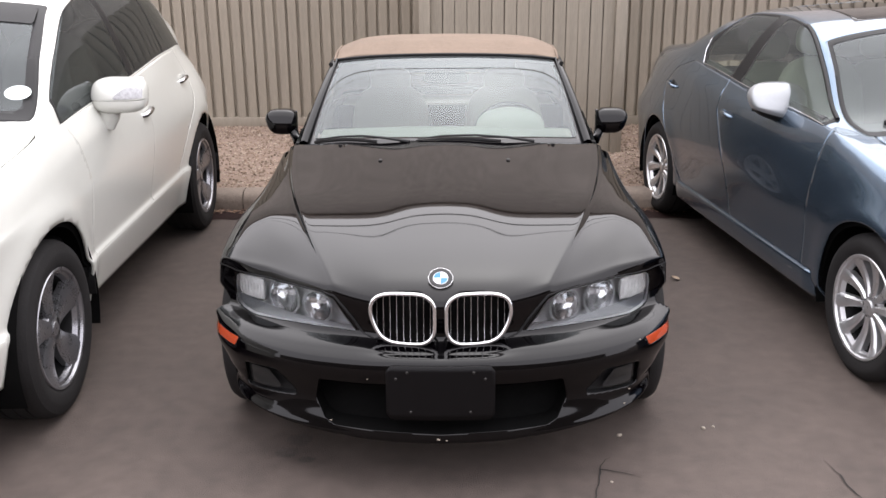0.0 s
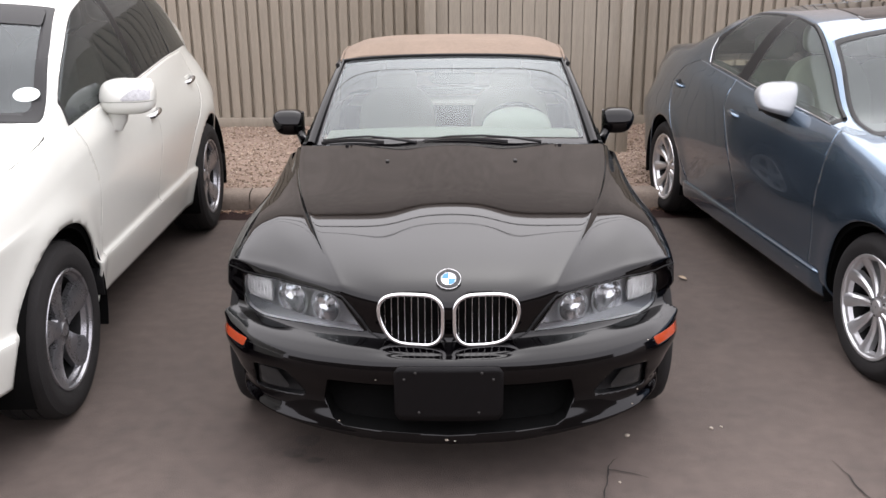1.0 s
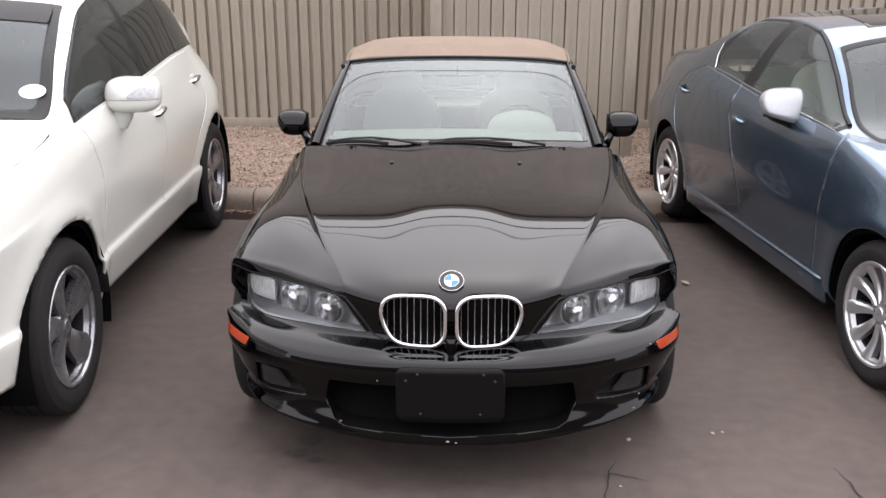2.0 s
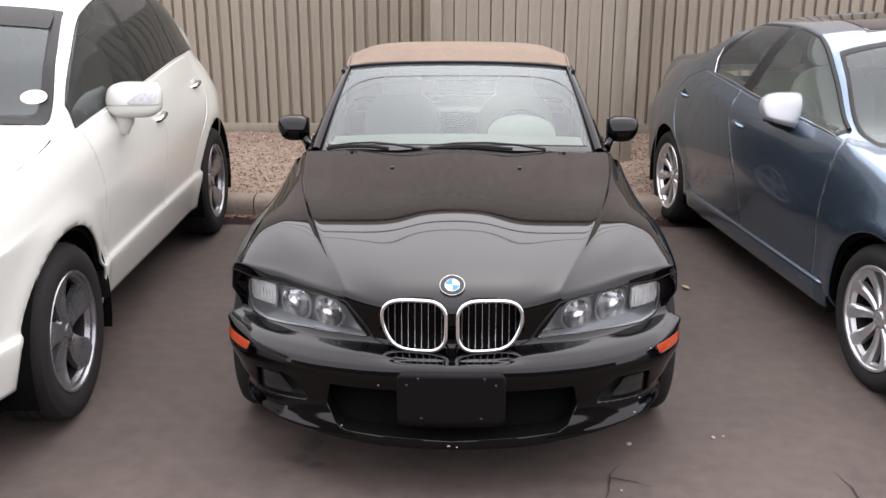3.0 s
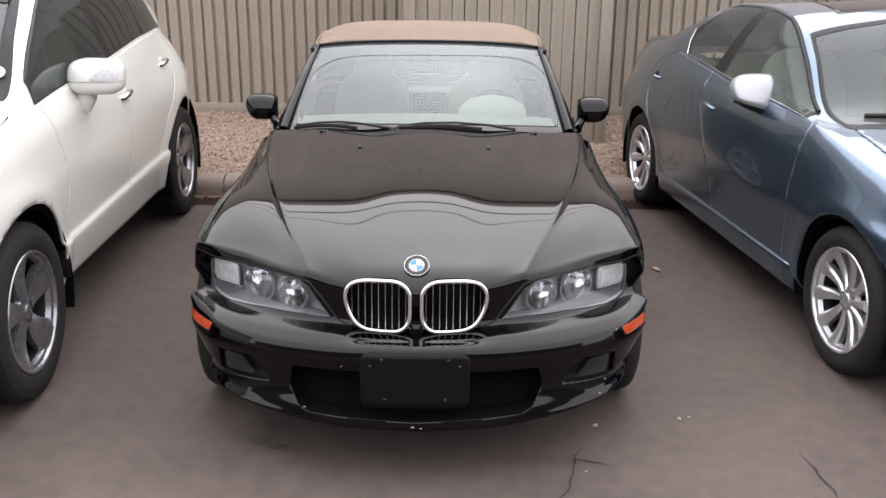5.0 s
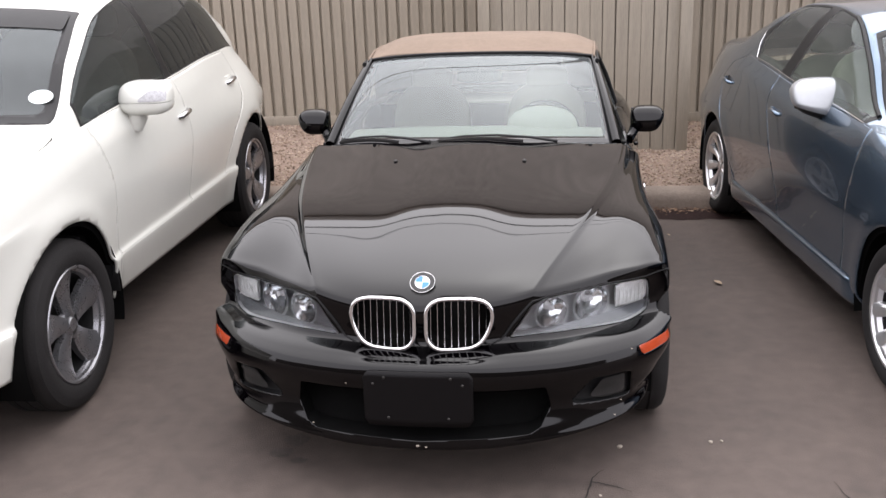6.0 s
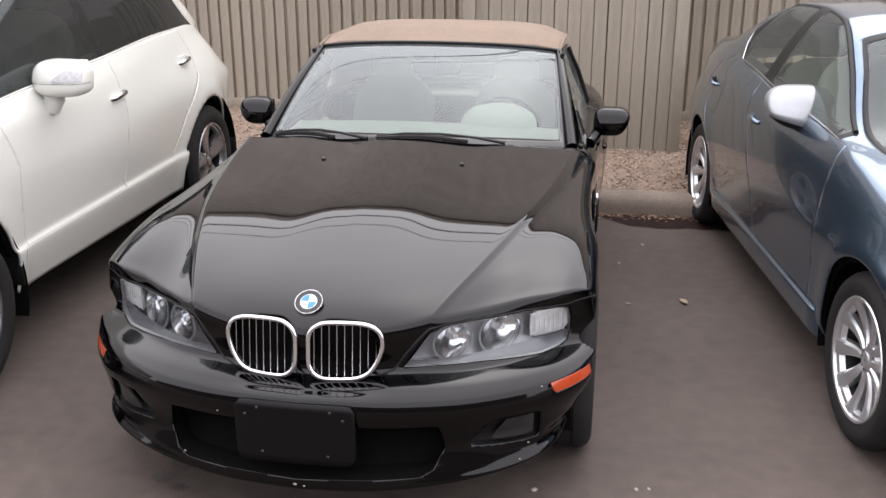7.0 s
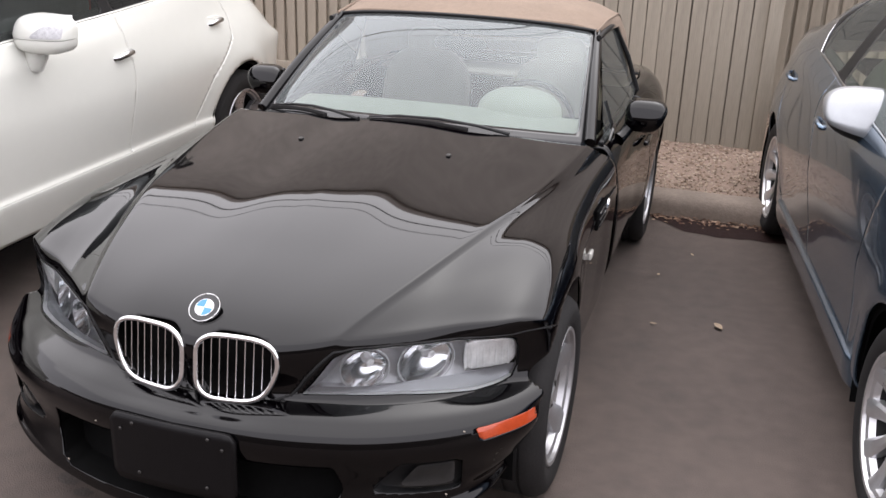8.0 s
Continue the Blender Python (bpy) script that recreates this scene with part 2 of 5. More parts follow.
def panel(name, surf, mat, parent=None, label="", thick=0.0, smooth=40):
    """A sheet as a mesh object; thick: sheet thickness inwards, in metres."""
    me = bpy.data.meshes.new(name)
    me.from_pydata([tuple(v) for v in surf.V], [], [list(f) for f in surf.F])
    me.update()
    ob = link_mesh(name, me, mat, parent, label, smooth)
    if thick:
        mod = ob.modifiers.new("thickness", "SOLIDIFY")
        mod.thickness, mod.offset, mod.use_rim = thick, -1, True
    return ob


def part(name, bm, mat, parent=None, label="", smooth=40):
    me = bpy.data.meshes.new(name)
    bm.to_mesh(me)
    bm.free()
    return link_mesh(name, me, mat, parent, label, smooth)


def thing(name, m, label, category, group="", kind=""):
    ob = new(name)
    ob.empty_display_size = 0.1
    ob.matrix_basis = m
    return tagged(ob, label, category, group, kind)


def box(size, at=(0, 0, 0), bevel=0.0, turn=None, segments=2):
    bm = bmesh.new()
    bmesh.ops.create_cube(bm, size=1.0)
    bmesh.ops.scale(bm, vec=size, verts=bm.verts)
    if bevel:
        bmesh.ops.bevel(bm, geom=list(bm.edges), offset=bevel, segments=segments, affect="EDGES", profile=0.5)
    if turn is not None:
        bmesh.ops.transform(bm, matrix=turn, verts=bm.verts)
    bmesh.ops.translate(bm, vec=at, verts=bm.verts)
    return bm


def lathe(profile, steps=48, axis="X"):
    """A turned body from (radius, along) pairs about the axis."""
    V, F, n = [], [], len(profile)
    for i in range(steps):
        a = 2 * math.pi * i / steps
        for r, h in profile:
            V.append((h, r * math.cos(a), r * math.sin(a)) if axis == "X" else (r * math.cos(a), h, r * math.sin(a)) if axis == "Y" else (r * math.cos(a), r * math.sin(a), h))
    for i in range(steps):
        for j in range(n - 1):
            a, b = i * n + j, ((i + 1) % steps) * n + j
            F.append((a, b, b + 1, a + 1) if axis != "Y" else (a, a + 1, b + 1, b))
    return Surf(V, np.zeros((len(V), 2)), F)


def tube(points, radius, closed=False, sides=8, squash=1.0):
    """A rod along a line of points."""
    P = np.asarray(points, float)
    n, V, F = len(P), [], []
    T = np.roll(P, -1, 0) - np.roll(P, 1, 0) if closed else np.gradient(P, axis=0)
    up = np.linalg.svd(P - P.mean(0))[2][2] if closed else None
    if up is None or np.abs((T / np.linalg.norm(T, axis=1)[:, None]) @ up).max() > 0.9:
        up = np.array((0, 0, 1.0)) if abs(T[:, 2]).sum() < 0.8 * np.linalg.norm(T, axis=1).sum() else np.array((0, 1.0, 0))
    for i in range(n):
        t = T[i] / np.linalg.norm(T[i])
        a = np.cross(t, up)
        a /= np.linalg.norm(a)
        b = np.cross(a, t)
        r = radius[i] if hasattr(radius, "__len__") else radius
        for k in range(sides):
            w = 2 * math.pi * k / sides
            V.append(P[i] + r * (a * math.cos(w) + b * math.sin(w) * squash))
    for i in range(n if closed else n - 1):
        for k in range(sides):
            j = (i + 1) % n
            F.append((i * sides + k, i * sides + (k + 1) % sides, j * sides + (k + 1) % sides, j * sides + k))
    if not closed:
        F += [tuple(range(sides))[::-1], tuple((n - 1) * sides + k for k in range(sides))]
    return Surf(V, np.zeros((len(V), 2)), F)


def ball(center, size, power=2.0, steps=24):
    """A rounded body, boxier as power grows."""
    def place(u, v):
        def e(c):
            return np.sign(c) * np.abs(c) ** (2 / power)
        return np.stack([center[0] + size[0] * e(np.cos(v)) * e(np.cos(u)), center[1] + size[1] * e(np.cos(v)) * e(np.sin(u)), center[2] + size[2] * e(np.sin(v))], 1)
    return sheet(place, np.linspace(0, 2 * math.pi, steps * 2 + 1), np.linspace(-math.pi / 2, math.pi / 2, steps + 1))


# ---- the setting: lot, kerb, gravel bed, fence ----
KERB_Y, PANEL_Y, BACK_Y = 6.52, 7.83, 8.95
FENCE_TOP, BACK_TOP = 2.05, 2.15


def ground_height(x, y):
    return 0.004 * noise.noise(Vector((x * 0.7, y * 0.7, 3.1))) + 0.0012 * noise.noise(Vector((x * 6, y * 6, 1.7)))


def build_ground():
    near = np.concatenate([[-900, -200, -60, -20], np.arange(-8, 8.01, 0.16), [20, 60, 200, 900]])
    deep = np.concatenate([[-900, -200, -60, -20], np.arange(-6, KERB_Y + 0.1, 0.16), [KERB_Y + 0.1, 9, 14, 30, 80, 300, 900]])

    def place(u, v):
        return np.stack([u, v, [ground_height(a, b) if abs(a) < 9 and -7 < b < 7 else 0.0 for a, b in zip(u, v)]], 1)
    ob = panel("ground", sheet(place, near, deep), ASPHALT)
    tagged(ob, "worn brown-grey asphalt of the parking lot", "ground", kind="structure")


build_ground()


def build_kerb():
    ob = thing("kerb", pose(0, 0, 0), "rounded weathered concrete kerb along the gravel bed", "kerb", kind="structure")
    for i in range(-4, 4):
        x0, x1 = i * 1.83 + 0.35, (i + 1) * 1.83 + 0.343
        prof = [(KERB_Y + 0.004, -0.02), (KERB_Y, 0.06), (KERB_Y + 0.012, 0.10), (KERB_Y + 0.045, 0.128), (KERB_Y + 0.12, 0.134), (KERB_Y + 0.165, 0.13), (KERB_Y + 0.175, -0.02)]

        def place(u, v):
            k = np.clip(v, 0, len(prof) - 1).astype(int)
            q = np.array(prof)[k]
            wob = np.array([0.006 * noise.noise(Vector((a * 3, b, 0.5))) for a, b in zip(u, v)])
            return np.stack([u, q[:, 0] + wob, q[:, 1] + wob * 0.6], 1)
        panel("kerb_stone", sheet(place, np.linspace(x0, x1, 24), np.arange(len(prof))), CONCRETE, ob, thick=0.0, smooth=60)


build_kerb()


def bed_height(y):
    return 0.115 + 0.06 * np.clip((y - KERB_Y - 0.17) / 2.3, 0, 1)


def build_gravel():
    def place(u, v):
        return np.stack([u, v, bed_height(v) + np.array([0.012 * noise.noise(Vector((a * 5, b * 5, 0))) for a, b in zip(u, v)])], 1)
    ob = panel("gravel_bed", sheet(place, np.linspace(-9, 9, 140), np.linspace(KERB_Y + 0.16, 11.5, 40)), SOIL)
    tagged(ob, "bed of small tan and pinkish gravel below the fence", "gravel", kind="structure")
    rng = np.random.default_rng(4)
    base = np.array([(1, 0, 0), (-1, 0, 0), (0, 1, 0), (0, -1, 0), (0, 0, 1), (0, 0, -1), (0.6, 0.6, 0.55), (-0.6, -0.6, 0.55)])
    tri = [(6, 4, 0), (0, 3, 4), (4, 6, 2), (6, 0, 2), (4, 2, 1), (7, 4, 1), (7, 3, 4), (7, 1, 3), (1, 2, 5), (2, 0, 5), (0, 3, 5), (3, 1, 5)]
    V, F, count = [], [], 0
    for x0, x1, y1, n in ((-2.7, -0.5, 9.0, 5200), (0.7, 2.1, 9.0, 4300), (-0.5, 0.7, 7.8, 700)):
        for _ in range(n):
            x, y = rng.uniform(x0, x1), rng.uniform(KERB_Y + 0.17, y1)
            z = float(bed_height(y)) + 0.012 * noise.noise(Vector((x * 5, y * 5, 0)))
            size = rng.uniform(0.006, 0.015) * np.array((1, rng.uniform(0.6, 1), rng.uniform(0.45, 0.8)))
            a = rng.uniform(0, 6.3)
            q = base * size
            q = np.stack([q[:, 0] * math.cos(a) - q[:, 1] * math.sin(a) + x, q[:, 0] * math.sin(a) + q[:, 1] * math.cos(a) + y, q[:, 2] + z + 0.003], 1)
            V += [tuple(p) for p in q]
            F += [tuple(k + count for k in t) for t in tri]
            count += len(base)
    me = bpy.data.meshes.new("gravel_stones")
    me.from_pydata(V, [], F)
    me.update()
    ob = link_mesh("gravel_stones", me, STONES, smooth=0)
    tagged(ob, "loose tan, pink and grey gravel stones", "gravel", kind="stuff")


def island_material(name, dark, light, rough=0.9):
    m = bpy.data.materials.new(name)
    m.use_nodes = True
    n, l = m.node_tree.nodes, m.node_tree.links
    geo, ramp, grain, mix = n.new("ShaderNodeNewGeometry"), n.new("ShaderNodeValToRGB"), n.new("ShaderNodeTexNoise"), n.new("ShaderNodeMix")
    ramp.color_ramp.elements[0].color, ramp.color_ramp.elements[1].color = (*dark, 1), (*light, 1)
    mid = ramp.color_ramp.elements.new(0.5)
    mid.color = ((dark[0] + light[0]) / 2 * 1.1, (dark[1] + light[1]) / 2, (dark[2] + light[2]) / 2 * 0.92, 1)
    l.new(geo.outputs["Random Per Island"], ramp.inputs[0])
    mix.data_type, mix.blend_type = "RGBA", "MULTIPLY"
    mix.inputs["Factor"].default_value = 0.4
    grain.inputs["Scale"].default_value = 90
    l.new(ramp.outputs[0], mix.inputs["A"])
    l.new(grain.outputs["Fac"], mix.inputs["B"])
    l.new(mix.outputs["Result"], n["Principled BSDF"].inputs["Base Color"])
    n["Principled BSDF"].inputs["Roughness"].default_value = rough
    return m


STONES = island_material("gravel_stone", (0.155, 0.108, 0.08), (0.54, 0.45, 0.36))
build_gravel()


def plank_mesh(width, height, depth):
    bm = box((width, depth, height), (0, 0, height / 2))
    bmesh.ops.bevel(bm, geom=[e for e in bm.edges if abs(e.verts[0].co.z - e.verts[1].co.z) > 0.1], offset=0.004, segments=1, affect="EDGES")
    me = bpy.data.meshes.new("plank")
    bm.to_mesh(me)
    bm.free()
    me.materials.append(PLANK)
    return me


def build_fence():
    rng = random.Random(7)
    panel_x0, panel_x1 = -0.245, 1.44
    # the set-back runs: upright battens on a dark backing, over a base board
    for name, x0, x1, label in (("wall_west", -7.5, panel_x0, "grey-brown painted board fence run set back behind the gravel"), ("wall_east", panel_x1, 7.5, "grey-brown painted board fence run behind the parked cars")):
        run = thing(name, pose(0, 0, 0), label, "fence", kind="structure")
        part("backing", box((x1 - x0, 0.03, BACK_TOP - 0.14), ((x0 + x1) / 2, BACK_Y + 0.026, BACK_TOP / 2 + 0.07)), PLANK, run)
        part("base_board", box((x1 - x0, 0.05, 0.10), ((x0 + x1) / 2, BACK_Y - 0.005, 0.21), 0.006), PLANK, run)
        mesh = plank_mesh(0.078, BACK_TOP - 0.22, 0.04)
        k = int((x1 - x0) / 0.106)
        for i in range(k):
            p = new("plank", mesh)
            p.parent = run
            xx = x1 - (i + 0.5) * 0.106 if x1 < 0 else x0 + (i + 0.5) * 0.106
            p.matrix_basis = pose(xx + rng.uniform(-0.004, 0.004), BACK_Y - 0.003 + rng.uniform(-0.003, 0.003), 0.24, 0, rng.uniform(-0.15, 0.15), rng.uniform(-1, 1))
    # the nearer panel with close planks and end posts
    run = thing("wall_north", pose(0, 0, 0), "nearer grey-brown plank fence panel with narrow dark joints", "fence", kind="structure")
    # backing darkened in its colour, as the gaps behind the planks are in shade
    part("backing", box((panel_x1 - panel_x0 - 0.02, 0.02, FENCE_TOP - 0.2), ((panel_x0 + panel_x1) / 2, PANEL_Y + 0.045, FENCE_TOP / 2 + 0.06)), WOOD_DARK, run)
    part("return_board", box((0.03, BACK_Y - PANEL_Y - 0.06, FENCE_TOP - 0.15), (panel_x0 + 0.02, (PANEL_Y + BACK_Y) / 2 + 0.03, FENCE_TOP / 2 + 0.06)), PLANK, run)
    part("return_board", box((0.03, BACK_Y - PANEL_Y - 0.06, FENCE_TOP - 0.15), (panel_x1 - 0.02, (PANEL_Y + BACK_Y) / 2 + 0.03, FENCE_TOP / 2 + 0.06)), PLANK, run)
    part("post", box((0.092, 0.06, FENCE_TOP - 0.12), (panel_x0 + 0.046, PANEL_Y - 0.012, FENCE_TOP / 2 + 0.06), 0.006), PLANK, run)
    part("post", box((0.092, 0.06, FENCE_TOP - 0.12), (panel_x1 - 0.046, PANEL_Y - 0.012, FENCE_TOP / 2 + 0.06), 0.006), PLANK, run)
    span = panel_x1 - panel_x0 - 0.184
    k = round(span / 0.1015)
    mesh = plank_mesh(span / k - 0.0055, FENCE_TOP - 0.14, 0.022)
    for i in range(k):
        p = new("plank", mesh)
        p.parent = run
        p.matrix_basis = pose(panel_x0 + 0.092 + (i + 0.5) * span / k + rng.uniform(-0.0015, 0.0015), PANEL_Y + 0.012 + rng.uniform(-0.004, 0.004), 0.135 + rng.uniform(-0.012, 0.01), 0, rng.uniform(-0.12, 0.12), rng.uniform(-0.6, 0.6))


build_fence()


def build_far_side():
    """An unseen plain dark wall added behind the camera, a building added past the fence, and the overhead lines."""
    # never in view: added to darken what the car paint mirrors
    w = part("wall_south", box((60, 0.3, 3.6), (0, -9.0, 1.8)), FAR_WALL)
    tagged(w, "plain dark unseen wall added across the lot", "wall", kind="structure")
    # out of view: added so the bonnet mirrors a wall above the fence
    shop = thing("building", pose(0, 10.1, 0), "plain brown-grey unseen building added behind the fence for the bonnet's reflection", "building")
    part("wall", box((34, 0.3, 4.9), (0, 0.15, 2.45)), SHOP_WALL, shop)
    part("parapet", box((34.2, 0.42, 0.16), (0, 0.13, 4.98), 0.02), SHOP_WALL, shop)
    for y, z, sag, r in ((7.5, 3.74, 0.12, 0.012), (7.5, 3.98, 0.12, 0.006)):
        line = [(-22 + 44 * k, y, z - 4 * sag * k * (1 - k)) for k in np.linspace(0, 1, 45)]
        ob = panel("overhead_wire", tube(line, r, sides=6), TRIM)
        tagged(ob, "thin black overhead wire between two poles", "wire", "overhead wires")
    for x, y, top in ((-22, 7.5, 4.4), (22, 7.5, 4.4)):
        ob = thing("utility_pole", pose(x, y, 0), "tall brown wooden utility pole with a crossarm", "pole", "utility poles")
        panel("shaft", tube([(0, 0, -0.1), (0, 0, 3), (0, 0, top)], [0.14, 0.13, 0.11], sides=14), WOOD_DARK, ob)
        part("crossarm", box((0.10, 1.3, 0.12), (0, 0, top - 0.30), 0.01), WOOD_DARK, ob)


SHOP_WALL = material("brown_rendered_wall", (0.50, 0.45, 0.40), 0.9, vary=0.18, scale=0.8, bump=0.2, bump_scale=40)
FAR_WALL = material("unseen_dark_wall", (0.10, 0.088, 0.08), 0.9, vary=0.15, scale=2)
build_far_side()


# ---- wheels ----
def build_wheel(parent, at, side, radius, width, rim, spokes, spoke_mat, style, cap_mat):
    """side: +1 when the face looks to +x. Parts: tyre, rim, disc, each spoke, hub cap."""
    tyre_r = radius
    w = width / 2
    prof = [(rim - 0.004, -w * 0.86), (rim + 0.012, -w * 0.95), ((rim + tyre_r) / 2, -w * 1.03), (tyre_r - 0.018, -w * 0.93), (tyre_r - 0.004, -w * 0.75)]
    for g in (-0.42, 0.0, 0.42):
        prof += [(tyre_r, w * (g - 0.22)), (tyre_r, w * (g - 0.04)), (tyre_r - 0.008, w * (g - 0.03)), (tyre_r - 0.008, w * (g + 0.03)), (tyre_r, w * (g + 0.04)), (tyre_r, w * (g + 0.2))]
    prof += [(tyre_r - 0.004, w * 0.75), (tyre_r - 0.018, w * 0.93), ((rim + tyre_r) / 2 + 0.01, w * 1.02), ((rim + tyre_r) / 2, w * 1.03), (rim + 0.02, w * 0.99), (rim + 0.012, w * 0.95), (rim - 0.004, w * 0.86)]
    root = new("wheel")
    root.parent = parent
    root.matrix_basis = pose(*at, 0, 0, 0 if side > 0 else 180)
    panel("tyre", lathe(prof, 64).flipped(), RUBBER, root, smooth=35)
    lip = [(rim - 0.028, w * 0.6), (rim - 0.022, w * 0.78), (rim - 0.012, w * 0.84), (rim - 0.001, w * 0.86), (rim + 0.004, w * 0.92), (rim + 0.001, w * 0.96), (rim - 0.008, w * 0.94), (rim - 0.012, w * 0.84)]
    panel("rim", lathe(lip, 64).flipped(), spoke_mat, root, smooth=35)
    panel("disc", lathe([(0.03, w * 0.12), (rim * 0.36, w * 0.12), (rim * 0.40, w * 0.05), (rim * 0.74, w * 0.05), (rim * 0.75, -w * 0.02), (0.03, -w * 0.02)], 40).flipped(), STEEL if style == "five" else DARK_STEEL, root)
    panel("barrel", lathe([(0.01, -w * 0.45), (rim - 0.04, -w * 0.45), (rim - 0.035, w * 0.2), (rim - 0.028, w * 0.6)], 40).flipped(), STEEL if style == "five" else TRIM, root)
    z_hub = w * (0.72 if style != "ten" else 0.62)
    for i in range(spokes):
        a = 2 * math.pi * (i + 0.25) / spokes
        rr = np.linspace(0.045, rim - 0.012, 12)
        t = (rr - rr[0]) / (rr[-1] - rr[0])
        if style == "ten":
            half = 0.012 + 0.019 * t + 0.008 * t ** 8
            swirl = 0.04 * t
        elif style == "broad":
            half = 0.030 + 0.050 * t
            swirl = 0.10 * t
        elif style == "five":
            half = 0.030 + 0.012 * t + 0.02 * t ** 6
            swirl = 0.0 * t
        else:
            half = 0.034 + 0.018 * t ** 2
            swirl = 0.16 * t ** 2
        lift = z_hub - (w * 0.10 if style == "ten" else w * 0.14) * np.sin(t * math.pi) * 0.6 + (w * 0.88 - z_hub) * t ** 2
        V, F = [], []
        for r_, h_, sw, lf in zip(rr, half, swirl, lift):
            for q, dz in ((-1, -0.035), (-1, -0.008), (-0.55, 0.0), (0.55, 0.0), (1, -0.008), (1, -0.035)):
                off = q * h_
                aa = a + sw
                V.append((lf + dz, r_ * math.cos(aa) - off * math.sin(aa), r_ * math.sin(aa) + off * math.cos(aa)))
        for j in range(len(rr) - 1):
            for k in range(5):
                F.append((j * 6 + k, j * 6 + k + 1, (j + 1) * 6 + k + 1, (j + 1) * 6 + k))
        panel("spoke", Surf(V, np.zeros((len(V), 2)), F), spoke_mat, root, smooth=30)
    panel("hub", lathe([(0.004, z_hub + 0.004), (0.028, z_hub + 0.003), (0.034, z_hub - 0.003), (0.062, z_hub - 0.008), (0.07, z_hub - 0.03)], 32).flipped(), cap_mat, root)
    for i in range(5):
        a = 2 * math.pi * (i + 0.5) / 5
        nut = lathe([(0.0005, 0.008), (0.008, 0.008), (0.010, 0.0)], 6).flipped().moved((z_hub - 0.012, 0.05 * math.cos(a), 0.05 * math.sin(a)))
        panel("nut", nut, STEEL, root)
    return root


# ---- the black roadster ----
ROADSTER_Y = 2.82
zc = pchip([(0.12, 0.676), (0.16, 0.703), (0.2, 0.722), (0.3, 0.750), (0.5, 0.784), (0.62, 0.8035), (0.72, 0.818), (0.82, 0.831), (1.0, 0.850), (1.2, 0.869), (1.4, 0.887), (1.55, 0.900), (1.65, 0.909), (1.95, 0.93)])
xk = pchip([(0.12, 0.34), (0.3, 0.41), (0.5, 0.483), (0.85, 0.588), (1.1, 0.645), (1.45, 0.705), (1.75, 0.735), (2.0, 0.745)])
zk = lambda y: zc(y) - (0.007 + 0.015 * np.clip((0.5 - y) / 0.35, 0, 1) + 0.015 * np.sin(np.clip((y - 0.75) / 0.55, 0, 1) * math.pi / 2) ** 2)
xcr = pchip([(0.12, 0.55), (0.3, 0.60), (0.5, 0.650), (0.8, 0.690), (1.1, 0.715), (1.4, 0.745), (1.8, 0.775), (2.0, 0.785)])
zcr = pchip([(0.12, 0.63), (0.3, 0.672), (0.42, 0.707), (0.55, 0.751), (0.8, 0.803), (1.1, 0.818), (1.5, 0.836), (1.8, 0.846), (2.0, 0.850)])
xs_ = pchip([(0.12, 0.72), (0.4, 0.815), (0.6, 0.860), (0.85, 0.863), (1.1, 0.837), (1.3, 0.820), (1.55, 0.820), (1.8, 0.832), (2.0, 0.836)])
zs_ = pchip([(0.12, 0.60), (0.4, 0.62), (0.8, 0.625), (1.2, 0.66), (1.6, 0.70), (2.0, 0.71)])
BEND = pchip([(0, 0), (0.25, 0.014), (0.5, 0.078), (0.7, 0.195), (0.85, 0.315), (0.93, 0.405), (0.965, 0.44), (1, 0.50)])
PLAN_X = pchip([(0, 0), (0.25, 0.25), (0.5, 0.5), (0.8, 0.84), (0.93, 0.965), (1, 1)])
PLAN_W = pchip([(0, 0), (0.25, 0.25), (0.5, 0.5), (0.8, 0.84), (0.93, 0.968), (0.965, 0.993), (1, 1)])
PLAN_END = pchip([(0, 0), (0.25, 0.025), (0.5, 0.11), (0.8, 0.40), (0.9, 0.575), (0.965, 0.70), (1, 0.80)])
PLAN_Y = pchip([(0, 0), (0.25, 0.025), (0.5, 0.11), (0.8, 0.40), (0.93, 0.70), (1, 1)])


